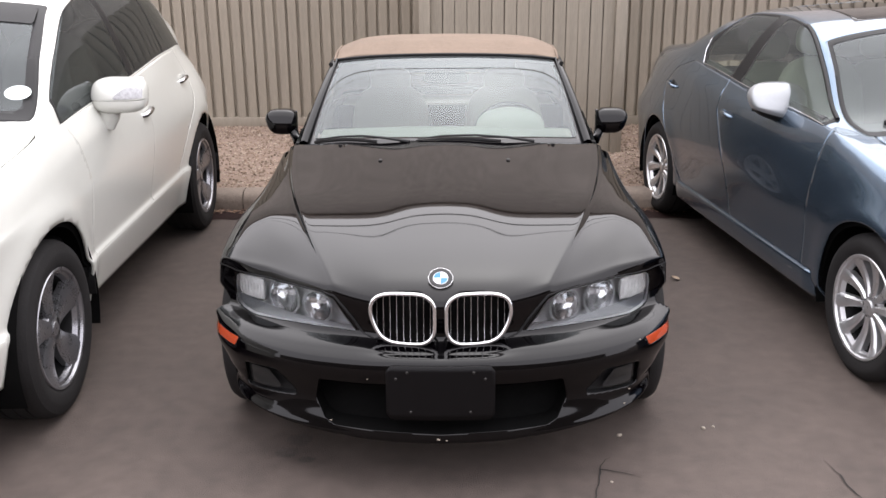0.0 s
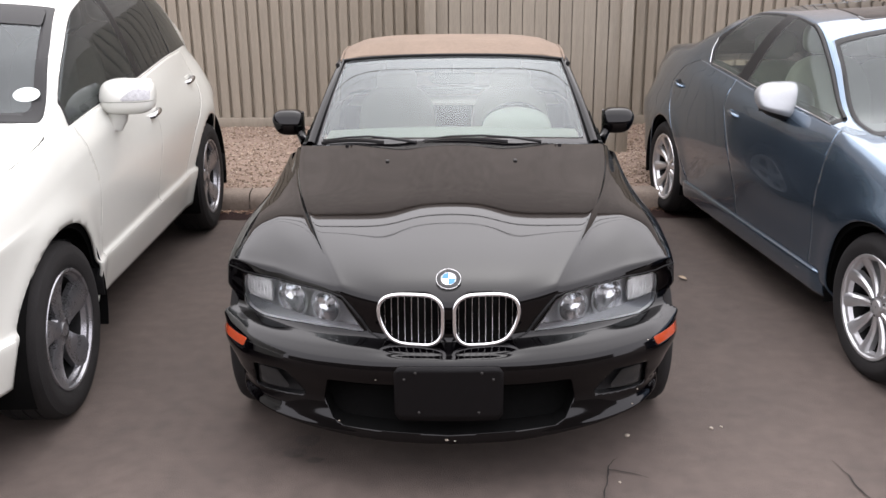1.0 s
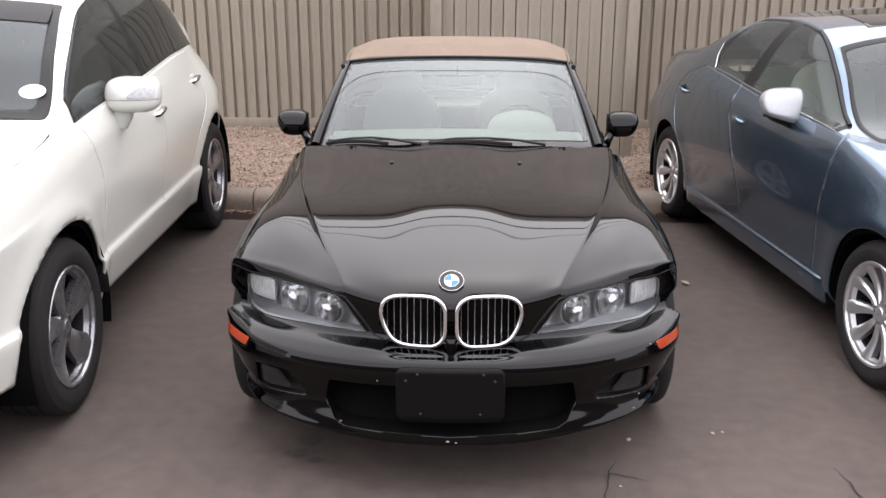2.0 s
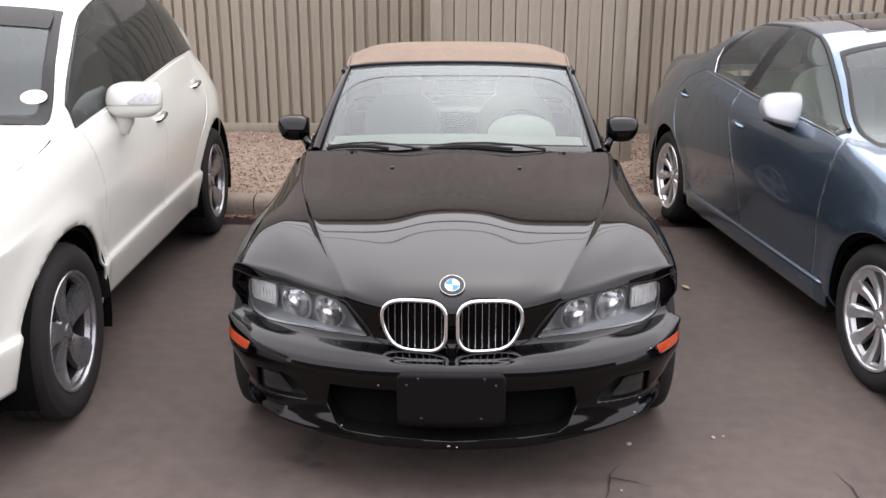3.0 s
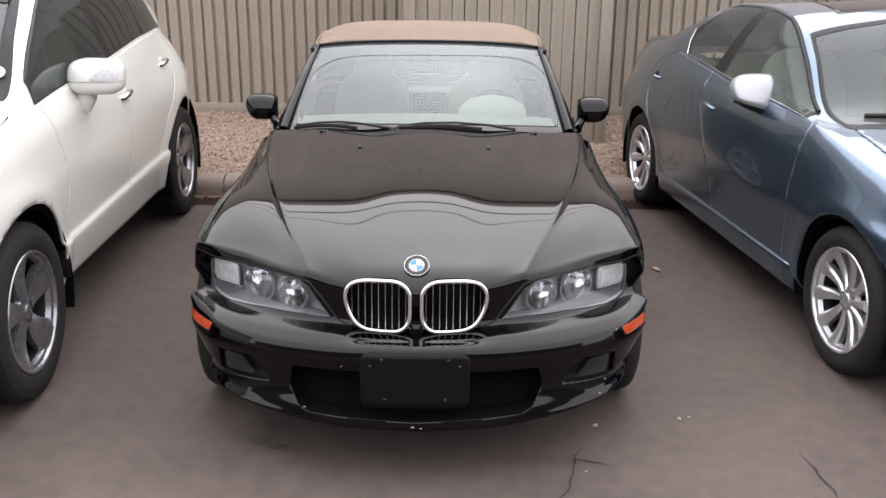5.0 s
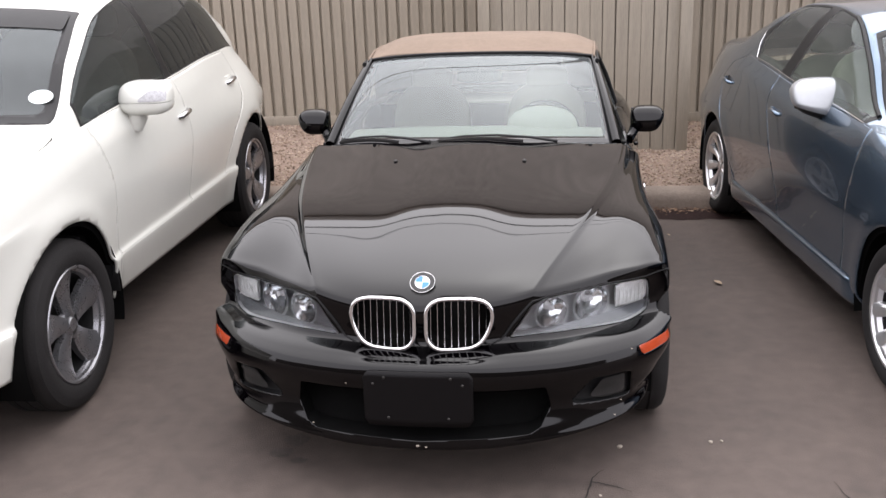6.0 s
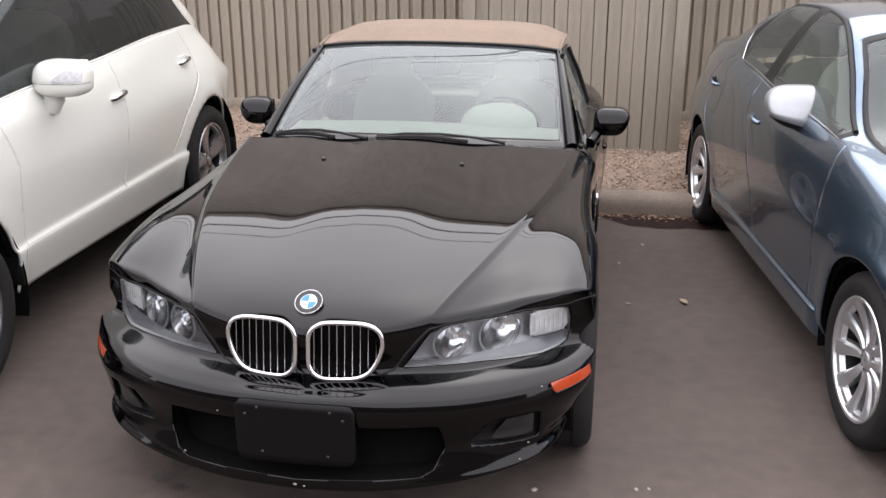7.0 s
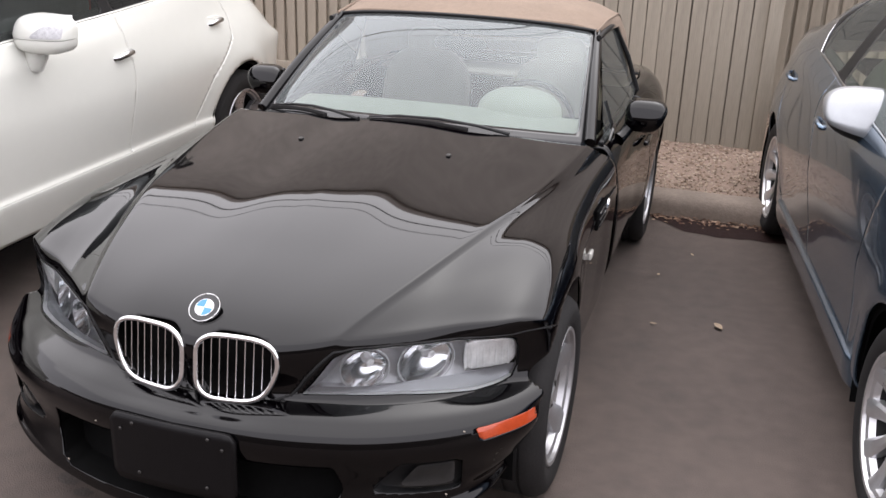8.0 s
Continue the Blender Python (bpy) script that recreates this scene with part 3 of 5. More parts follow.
def nose_rows(s):
    """The lines of the nose from the chin up to the bonnet's front edge, then the bonnet's stations; each n x 3."""
    a, sg = np.abs(s), np.sign(s)
    rows = []
    #   width depth y0   z0    side z
    for w, d, y0, z0, dz in ((0.72, 0.42, 0.05, 0.188, 0.075), (0.785, 0.46, -0.004, 0.206, 0.075), (0.781, 0.49, -0.003, 0.226, 0.075), (0.833, 0.53, 0.030, 0.32, 0.04),
                             (0.863, 0.63, 0.001, 0.470, -0.022), (0.861, 0.632, 0.009, 0.490, -0.020), (0.852, 0.612, 0.047, 0.507, -0.020), (0.811, 0.601, 0.0985, 0.5245, -0.016), (0.806, 0.60, 0.104, 0.5265, -0.016)):
        w = w + max(0.0, 0.862 - w) * (z0 > 0.5) * np.clip((a - 0.86) / 0.10, 0, 1) ** 2
        rise = (0.009 if z0 > 0.515 else 0.008) * (z0 > 0.5) * np.sin(np.clip((a - 0.14) / 0.24, 0, 1) * math.pi / 2) ** 2
        rows.append(np.stack([sg * w * (PLAN_W(a) if z0 > 0.5 else PLAN_X(a)), y0 + d * (PLAN_END(a) if z0 > 0.45 else PLAN_Y(a)), z0 + dz * a ** 2 + rise], 1))
    for y0 in (0.12, 0.17, 0.26, 0.40, 0.5, 0.6, 0.7, 0.8, 0.9, 1.0, 1.2, 1.38, 1.48, 1.56, 1.63):
        Y = y0 + BEND(a) * np.clip(1 - (y0 - 0.12) / 1.1, 0, 1) ** 1.5 + 0.20 * a ** 2 * max(0, (y0 - 1.2) / 0.43) ** 2
        kn = np.array((0, 0.25, 0.46, 0.5, 0.522, 0.545, 0.8, 0.865, 0.935, 1.0))
        X, Z = np.zeros(len(a)), np.zeros(len(a))
        for i, (q, yy) in enumerate(zip(a, Y)):
            c, k_, zk_, cx, cz, sx, sz = zc(yy), xk(yy), zk(yy), xcr(yy), zcr(yy), xs_(yy), zs_(yy)
            X[i] = pchip(list(zip(kn, (0, 0.52 * k_, 0.93 * k_, k_, k_ + 0.012, k_ + 0.024, cx, cx + 0.56 * (sx - cx), cx + 0.91 * (sx - cx), sx))))(q)
            Z[i] = pchip(list(zip(kn, (c, c - 0.22 * (c - zk_), zk_ + 0.0015, zk_, zk_ - 0.0075, zk_ - 0.0135, cz, sz + 0.87 * (cz - sz), sz + 0.53 * (cz - sz), sz))))(q)
        # the raised middle of the bonnet, and the swell of the wing over the wheel
        Z += 0.014 / (1 + np.exp((np.abs(X) - 0.20) / 0.045)) * np.clip((Y - 0.25) / 0.6, 0, 1)
        rows.append(np.stack([sg * X, Y, Z], 1))
    return rows


def build_nose_sheet():
    half = np.concatenate([np.linspace(0, 0.46, 30)[:-1], np.linspace(0.46, 0.58, 19)[:-1], np.linspace(0.58, 0.9, 22)[:-1], np.linspace(0.9, 1, 14)])
    S = np.concatenate([-half[:0:-1], half])
    rows = np.array(nose_rows(S))
    k = len(rows)
    U = np.concatenate([np.linspace(0, 6, 109)[:-1], np.linspace(6, 7, 28)[:-1], np.linspace(7, 8, 6)[:-1], np.linspace(8, 9, 64)[:-1], np.linspace(9, k - 1, 120)])
    chord = np.concatenate([[0], np.cumsum(np.linalg.norm(np.diff(rows, axis=0), axis=2).mean(1))])
    flat = hermite(chord, rows.reshape(k, -1), np.interp(U, np.arange(k), chord)).reshape(len(U), len(S), 3)
    soft = np.clip((U - 9.15) / 0.6, 0, 1)[:, None, None]
    for _ in range(24):
        mean = flat.copy()
        mean[1:-1] = 0.25 * flat[:-2] + 0.5 * flat[1:-1] + 0.25 * flat[2:]
        flat = flat + (mean - flat) * soft
    n = len(S)
    F = [(i * n + j, i * n + j + 1, (i + 1) * n + j + 1, (i + 1) * n + j) for i in range(len(U) - 1) for j in range(n - 1)]
    P = np.stack([np.tile(S, len(U)), np.repeat(U, n)], 1)
    return Surf(flat.reshape(-1, 3), P, F)


def outline(poly, rounding, count):
    """The rounded outline of a convex polygon, as count points in order."""
    c = np.mean(poly, axis=0)
    out = []
    for a in np.linspace(0, 2 * math.pi, count, endpoint=False):
        d = np.array((math.cos(a), math.sin(a)))
        r = np.linspace(0, 0.6, 1200)
        f = shape_2d(c + r[:, None] * d, poly, rounding)
        out.append(tuple(c + d * r[np.argmax(f > 0)]))
    return out


def soften(poly, times):
    """Cuts the corners of a polygon, a little more each time."""
    for _ in range(times):
        nxt = poly[1:] + poly[:1]
        poly = [p for (a, b), (c, d) in zip(poly, nxt) for p in ((0.75 * a + 0.25 * c, 0.75 * b + 0.25 * d), (0.25 * a + 0.75 * c, 0.25 * b + 0.75 * d))]
    return poly


def on_grid(surf, a, u):
    """The point of the whole nose sheet at its own coordinates."""
    S, U = np.unique(surf.P[:, 0]), np.unique(surf.P[:, 1])
    V = surf.V.reshape(len(U), len(S), 3)
    j, i = min(max(int(np.searchsorted(S, a)) - 1, 0), len(S) - 2), min(max(int(np.searchsorted(U, u)) - 1, 0), len(U) - 2)
    p, q = (a - S[j]) / (S[j + 1] - S[j]), (u - U[i]) / (U[i + 1] - U[i])
    return (1 - q) * ((1 - p) * V[i, j] + p * V[i, j + 1]) + q * ((1 - p) * V[i + 1, j] + p * V[i + 1, j + 1])


def face_y(surf, x, z):
    """Where the nose lies, along y, at a point of the front view."""
    d = np.hypot(surf.V[:, 0] - x, surf.V[:, 2] - z) + np.where(surf.V[:, 1] > 0.6, 1.0, 0.0)
    i = np.argsort(d)[:40]
    w = np.exp(-(d[i] / 0.016) ** 2) + 1e-9
    A = np.stack([np.ones(len(i)), surf.V[i, 0] - x, surf.V[i, 2] - z], 1)
    return float(np.linalg.lstsq(A * w[:, None], surf.V[i, 1] * w, rcond=None)[0][0])


def top_z(surf, x, y):
    d = np.hypot(surf.V[:, 0] - x, surf.V[:, 1] - y) - 0.001 * surf.V[:, 2]
    i = np.argsort(d)[:5]
    w = 1 / (np.abs(d[i]) + 1e-4)
    return float((surf.V[i, 2] * w).sum() / w.sum())


def arch(y0, z0, r):
    return lambda V, P: np.where(np.abs(V[:, 0]) > 0.5, np.hypot(V[:, 1] - y0, V[:, 2] - z0) - r, 1.0)


LAMP_POLY = [(0.372, 7.17), (0.45, 7.48), (0.50, 7.68), (0.555, 7.79), (0.65, 7.78), (0.80, 7.73), (0.878, 7.685), (0.893, 7.64), (0.905, 7.5), (0.912, 7.3), (0.905, 7.14), (0.88, 7.06), (0.822, 7.055), (0.64, 7.155), (0.505, 7.18)]
FRONT_AXLE, REAR_AXLE = 0.80, 3.25


def lamp_inside(lamp, nose, side):
    """Two round bowls with bright rings, and the ribbed turn lamp at the outer end."""
    def slant(q, x, z):
        y = face_y(nose, side * x, z)
        kx = (face_y(nose, side * (x + 0.03), z) - face_y(nose, side * (x - 0.03), z)) / 0.06
        kz = (face_y(nose, side * x, z + 0.025) - face_y(nose, side * x, z - 0.025)) / 0.05
        v = q.V.copy()
        v[:, 1] += y + kx * side * v[:, 0] + kz * v[:, 2]
        return Surf(v + (side * x, 0, z), q.P, q.F)

    for x, z, r in ((0.432, 0.610, 0.050), (0.566, 0.610, 0.056)):
        bowl = lathe([(r, 0.012), (r * 0.92, 0.034), (r * 0.7, 0.054), (r * 0.35, 0.064), (0.002, 0.066)], 32, "Y")
        b = panel("bowl", slant(bowl.flipped(), x, z), REFLECTOR, lamp, "bright round reflector bowl")
        panel("bulb", slant(ball((0, 0.055, 0), (0.008, 0.014, 0.008), 2, 10), x, z), TURN_LENS, b)
        ring = [((r + 0.005) * math.cos(a), 0.016, (r + 0.005) * math.sin(a)) for a in np.linspace(0, 2 * math.pi, 40, endpoint=False)]
        panel("ring", slant(tube(ring, 0.0018, closed=True, sides=8), x, z), RINGS, b)
    turn = panel("turn_lamp", slant(ball((0, 0.034, 0), (0.060, 0.018, 0.046), 4.0, 14), 0.706, 0.608), TURN_LENS, lamp, "bright ribbed turn lamp")
    for i in range(8):
        x = -0.049 + 0.014 * i
        panel("rib", slant(tube([(x, 0.021, -0.040), (x, 0.014, 0), (x, 0.021, 0.040)], 0.0030, sides=6), 0.702, 0.608), TURN_LENS, turn)


TURN_LENS = material("bright_turn_lamp_facets", (0.93, 0.92, 0.91), 0.2, metal=0.25, vary=0.3, scale=42)
RINGS = material("clear_plastic_ring", (0.5, 0.51, 0.52), 0.25, vary=0.05, scale=60)


def build_roadster():
    car = thing("roadster", pose(0, ROADSTER_Y, 0), "black two-seat roadster with a raised tan canvas top", "car")
    whole = build_nose_sheet()
    nose = whole.clip(arch(FRONT_AXLE, 0.315, 0.374))
    par = lambda V, P: np.stack([np.abs(P[:, 0]), P[:, 1]], 1) * (1.0, 0.25)
    lamp_poly = [(a, (b + 1) * 0.25) for a, b in LAMP_POLY]
    lamp_f = lambda V, P: shape_2d(par(V, P), lamp_poly)
    # the bonnet: everything above the shut line
    edge = [(-0.5, 7.02), (0.28, 7.02), (0.335, 7.13), (0.40, 7.42), (0.455, 7.62), (0.50, 7.765), (0.555, 7.825), (0.65, 7.815), (0.80, 7.765), (0.885, 7.72), (0.93, 7.80), (0.962, 7.90), (0.975, 8.4), (0.985, 9.2), (0.99, 9.9), (1.2, 10.3), (1.2, 120), (-0.5, 120)]
    bon_poly = [(q, (v + 1) * 0.25) for q, v in edge]
    shut = edge[1:12]
    bon_f = lambda V, P: shape_2d(par(V, P), bon_poly)
    bonnet = nose.clip(lambda V, P: -bon_f(V, P) - 0.0015)
    kid_poly = soften([(0.048, 0.666), (0.120, 0.667), (0.198, 0.664), (0.213, 0.640), (0.202, 0.597), (0.176, 0.556), (0.110, 0.551), (0.049, 0.554), (0.0475, 0.610)], 3)
    kid_y = lambda x, z: 0.092 + 0.14 * (z - 0.52) + 0.55 * x * x
    kid = lambda g: (lambda V, P: shape_2d(np.stack([np.abs(V[:, 0]), V[:, 2]], 1), kid_poly, 0.028 + g))
    front = lambda V: V[:, 1] < 0.35
    bonnet_cut = bonnet.clip(lambda V, P: np.where(front(V), kid(0.0)(V, P), 1.0))
    panel("bonnet", bonnet_cut.weld(0.0008), BLACK, car, thick=0.004)
    # a dark tube added as the shadow in the shut line along the bonnet's lower edge
    for side in (1, -1):
        line = [(np.interp(k, range(len(shut)), [q[0] for q in shut]), np.interp(k, range(len(shut)), [q[1] for q in shut])) for k in np.linspace(0, len(shut) - 1, 90)]
        pts = [on_grid(whole, side * q, v + 1) + (0, 0.0035, -0.001) for q, v in line]
        radii = [0.0035 + 0.0035 * math.exp(-((q - 0.42) / 0.09) ** 2) for q, _ in line]
        panel("shut_line_shade", tube(pts, radii, sides=8), TRIM, car)
    low = nose.clip(lambda V, P: bon_f(V, P) - 0.0015).clip(lambda V, P: lamp_f(V, P) - 0.002)
    intake = [(-0.1, 0.236), (0.36, 0.254), (0.395, 0.272), (0.425, 0.33), (0.410, 0.400), (-0.1, 0.405)]
    intake_f = lambda V, P: shape_2d(np.stack([np.abs(V[:, 0]), V[:, 2]], 1), intake, 0.006)
    fog = [(0.515, 0.338), (0.688, 0.322), (0.690, 0.392), (0.575, 0.402)]
    fog_f = lambda V, P: shape_2d(np.stack([np.abs(V[:, 0]), V[:, 2]], 1), fog, 0.012)
    amb = [(0.268, 0.450), (0.435, 0.446), (0.435, 0.472), (0.268, 0.476)]
    amb_f = lambda V, P: np.where(np.abs(V[:, 0]) > 0.6, shape_2d(V[:, 1:3], amb, 0.003), 1.0)
    bumper = low.clip(intake_f).clip(fog_f).clip(amb_f)
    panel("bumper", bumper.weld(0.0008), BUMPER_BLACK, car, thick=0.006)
    neg = lambda f: (lambda V, P: -f(V, P))
    hole = low.clip(neg(intake_f))
    panel("intake", hole.rim((0, 0.09, 0)).joined(hole.moved((0, 0.09, 0))), DARK, car, "black lower air intake")
    for side in (1, -1):
        sel = lambda V, P: side * V[:, 0]
        f = low.clip(neg(fog_f)).clip(sel)
        fl = panel("fog_lamp", f.rim((0, 0.028, 0), 0.95).joined(f.scaled(0.95).moved((0, 0.028, 0))), TRIM, car, "recessed fog lamp in the bumper")
        panel("lens", f.scaled((0.60, 0.7, 0.74)).moved((side * 0.012, 0.012, 0)), LAMPGLASS, fl)
        panel("reflector", f.scaled((0.58, 0.7, 0.72)).moved((side * 0.012, 0.022, 0)), FOG_GREY, fl)
        panel("side_marker", low.clip(neg(amb_f)).clip(sel), AMBER, car, "amber side marker", thick=0.012)
        # head lamp: clear cover over a dark housing with bowls
        g = nose.clip(lambda V, P: bon_f(V, P) - 0.002).clip(lambda V, P: -lamp_f(V, P) - 0.0015).clip(sel)
        lamp = panel("head_lamp", g.rim((0, 0.075, -0.008), 0.95).joined(g.scaled(0.95).moved((0, 0.075, -0.008))), LAMP_SILVER, car, "clear-covered head lamp with twin reflector bowls")
        panel("cover", g, LAMPGLASS, lamp).visible_shadow = False
        lamp_inside(lamp, nose, side)
        panel("shroud", g.clip(lambda V, P: 0.566 - V[:, 2]).scaled((0.975, 1, 0.96)).moved((0, 0.014, 0)), LAMP_GREY, lamp, "grey lower lamp trim")
    # bars and frames of the twin grille
    grille_hole = bonnet.clip(lambda V, P: np.where(front(V), -kid(0.0)(V, P), -1.0))
    for side in (1, -1):
        sel = lambda V, P: side * V[:, 0]
        h = grille_hole.clip(sel)
        gr = panel("grille", h.rim((0, 0.06, 0)).joined(h.moved((0, 0.06, 0))), DARK, car, "chrome-framed twin grille half with upright bars")
        ring = outline(kid_poly, 0.028, 160)
        ys = np.array([min(kid_y(x, z), face_y(nose, side * x, z) - 0.006) for x, z in ring])
        q = np.array(ring)
        flow = np.stack([np.ones(len(q)), q[:, 0], q[:, 1], q[:, 0] ** 2, q[:, 1] ** 2], 1)
        ys = flow @ np.linalg.lstsq(flow, ys, rcond=None)[0] - 0.003
        pts = [(side * x, y, z) for (x, z), y in zip(ring, ys)]
        panel("grille_frame", tube(pts, 0.0070, closed=True, sides=12), CHROME, gr, "bright chrome surround")
        for i in range(9):
            x = 0.034 + i * 0.0228
            zz = np.linspace(0.5, 0.72, 160)
            ok = zz[shape_2d(np.stack([np.full(160, x), zz], 1), kid_poly, 0.026) < 0]
            if len(ok) > 3:
                za, zb_ = ok[0], ok[-1]
                line = [(side * x, kid_y(x, z) + 0.007, z) for z in np.linspace(za, zb_, 7)]
                panel("grille_bar", tube(line, 0.0021, sides=8, squash=2.0), CHROME, gr)
    return car, nose


roadster, nose_sheet = build_roadster()


def side_sheet(y0, y1, knots, n=60, m=26):
    """A flank between two stations; knots: pairs of curves x(y), z(y) from the top edge down."""
    S = np.linspace(0, len(knots) - 1, m)
    Y = np.linspace(y0, y1, n)
    V = np.zeros((n, m, 3))
    for i, y in enumerate(Y):
        q = np.array([(fx(y), fz(y)) for fx, fz in knots])
        g = hermite(np.arange(len(knots)), q, S)
        V[i, :, 0], V[i, :, 1], V[i, :, 2] = g[:, 0], y, g[:, 1]
    F = [(i * m + j, (i + 1) * m + j, (i + 1) * m + j + 1, i * m + j + 1) for i in range(n - 1) for j in range(m - 1)]
    P = np.stack([np.repeat(Y, m), np.tile(S, n)], 1)
    return Surf(V.reshape(-1, 3), P, F).flipped()


def level(v):
    return lambda y: float(v)


def finish_roadster(car, nose):
    # front wing side below the bonnet's edge, door and rear quarter
    wing = side_sheet(0.64, 1.855, [(xs_, lambda y: zs_(y) - 0.003), (lambda y: xs_(y) + 0.004, lambda y: zs_(y) - 0.09), (lambda y: xs_(y) - 0.002, level(0.40)), (level(0.80), level(0.19))])
    wing = wing.clip(arch(FRONT_AXLE, 0.315, 0.374)).clip(lambda V, P: np.maximum(V[:, 1] - FRONT_AXLE, V[:, 2] - 0.57))
    bx = pchip([(1.8, 0.775), (2.3, 0.782), (2.8, 0.79), (3.2, 0.79), (3.7, 0.73), (4.05, 0.60)])
    bz = pchip([(1.8, 0.835), (2.3, 0.84), (2.7, 0.85), (3.05, 0.885), (3.3, 0.885), (3.7, 0.86), (4.05, 0.82)])
    mx = pchip([(1.8, 0.842), (2.4, 0.842), (2.8, 0.858), (3.2, 0.888), (3.7, 0.83), (4.05, 0.70)])
    rear = side_sheet(1.858, 4.02, [(lambda y: bx(y) - 0.07, lambda y: bz(y) + 0.004), (bx, bz), (lambda y: 0.3 * bx(y) + 0.7 * mx(y), lambda y: bz(y) - 0.09), (mx, level(0.58)), (lambda y: mx(y) - 0.01, level(0.36)), (lambda y: mx(y) - 0.07, level(0.19))], n=90)
    rear = rear.clip(arch(REAR_AXLE, 0.32, 0.35))
    door_poly = [(1.90, 0.25), (2.78, 0.25), (2.86, 0.5), (2.80, 1.0), (1.88, 1.0)]
    df = lambda V, P: shape_2d(V[:, 1:3], door_poly)
    for side in (1, -1):
        fix = (lambda q: q) if side > 0 else (lambda q: q.mirrored())
        panel("front_wing", fix(wing), BLACK, car, thick=0.01)
        panel("rear_quarter", fix(rear.clip(lambda V, P: df(V, P) - 0.002)), BLACK, car, thick=0.01)
        door = panel("door", fix(rear.clip(lambda V, P: -df(V, P) - 0.002)), BLACK, car, thick=0.01)
        part("handle", box((0.025, 0.17, 0.022), (side * 0.862, 2.66, 0.70), 0.008), BLACK, door)
        part("belt_strip", box((0.022, 0.96, 0.016), (side * 0.752, 2.36, 0.853), 0.005), TRIM, door)
        # side vent behind the front wheel
        vent = part("side_vent", box((0.012, 0.24, 0.075), (side * 0.824, 1.57, 0.675), 0.005), DARK, car, "side vent with bright blades")
        for k in range(3):
            part("blade", box((0.014, 0.21, 0.011), (side * 0.829, 1.57, 0.652 + k * 0.023), 0.004), GLOSSY, vent)
        panel("badge", lathe([(0.001, 0.0), (0.024, 0.0), (0.028, -0.006)], 24).moved((0, 0, 0)).flipped().moved((0.840, 1.63, 0.685)) if side > 0 else lathe([(0.001, 0.0), (0.024, 0.0), (0.028, -0.006)], 24).flipped().moved((0.840, 1.63, 0.685)).mirrored(), CHROME, vent)
        part("side_repeater", box((0.016, 0.055, 0.028), (side * 0.824, 1.36, 0.580), 0.006), CLEAR_SIDE, car, "clear side repeater lamp")
    # inner wings and floor: dark liners
    for side in (1, -1):
        for ya in (FRONT_AXLE, REAR_AXLE):
            liner = sheet(lambda u, v: np.stack([side * u, ya + 0.36 * np.cos(v), 0.32 + 0.36 * np.sin(v)], 1), np.linspace(0.50, 0.79, 3), np.linspace(-0.3, math.pi + 0.3, 24))
            panel("wheel_liner", liner, DARK, car)
    part("underbody", box((1.28, 3.55, 0.12), (0, 2.1, 0.25), 0.02), DARK, car)
    part("engine_bay", box((1.0, 1.3, 0.30), (0, 1.15, 0.45), 0.02), DARK, car)
    # deck, tail
    deck = sheet(lambda u, v: np.stack([v * (bx(u) - 0.068), u, bz(u) + 0.005 + 0.035 * (1 - v * v)], 1), np.linspace(3.28, 4.02, 16), np.linspace(-1, 1, 20)).flipped()
    panel("boot_lid", deck.flipped(), BLACK, car, thick=0.01)
    tail = sheet(lambda u, v: np.stack([v * (0.62 - 0.0 * u), 4.02 + 0.03 * (1 - v * v) + 0 * u, u], 1), np.linspace(0.25, 0.825, 10), np.linspace(-1, 1, 20))
    panel("tail", tail, BLACK, car, thick=0.01)

    # windscreen: sheet in (s, v)
    def screen(u, v):
        a = 0.55 * u ** 2 + 0.45 * u ** 4
        x = u * (0.702 - 0.090 * v)
        y = 1.64 + 0.20 * a + v * (0.76 - 0.14 * a)
        z = 0.902 - 0.042 * a + v * (0.336 + 0.007 * a) + 0.030 * np.sin(np.pi * np.clip(v, 0, 1)) * (1 - 0.4 * a)
        return np.stack([x, y, z], 1)
    ws = sheet(screen, np.linspace(-1, 1, 60), np.linspace(-0.02, 1.0, 40))
    inner = [(-0.925, 0.085), (0.925, 0.085), (0.93, 0.955), (-0.93, 0.955)]
    wf = lambda V, P: shape_2d(P * (1, 1), inner, 0.03)
    frame_ = panel("windscreen_frame", ws.clip(wf), GLOSSY, car, "black windscreen frame", thick=0.025)
    panel("windscreen", ws.clip(lambda V, P: -wf(V, P)), WSGLASS, car, "clear windscreen mirroring a pale sky").visible_shadow = False
    for side in (1, -1):
        P_ = [screen(np.array([side * 1.0]), np.array([v]))[0] + (side * 0.012 * (1 - v), 0, 0) for v in np.linspace(0.0, 1.0, 14)]
        panel("pillar", tube(P_, list(np.linspace(0.025, 0.020, 14)), sides=10), BLACK, frame_)
    # canvas top
    zt = pchip([(2.40, 1.247), (2.5, 1.277), (2.63, 1.303), (2.9, 1.308), (3.1, 1.285), (3.3, 1.15), (3.48, 0.93)])
    ze = pchip([(2.40, 1.211), (2.52, 1.222), (2.65, 1.236), (2.9, 1.236), (3.1, 1.19), (3.3, 1.06), (3.48, 0.90)])
    xe = pchip([(2.40, 0.614), (2.6, 0.622), (2.9, 0.628), (3.2, 0.62), (3.48, 0.60)])
    zd = pchip([(2.40, 1.180), (2.60, 1.190), (2.82, 1.19), (2.90, 1.08), (3.02, 0.90), (3.48, 0.885)])
    xd = pchip([(2.40, 0.622), (2.82, 0.655), (2.95, 0.70), (3.05, 0.715), (3.48, 0.68)])
    U, W = np.linspace(2.40, 3.48, 60), np.linspace(-1, 1, 61)
    V = []
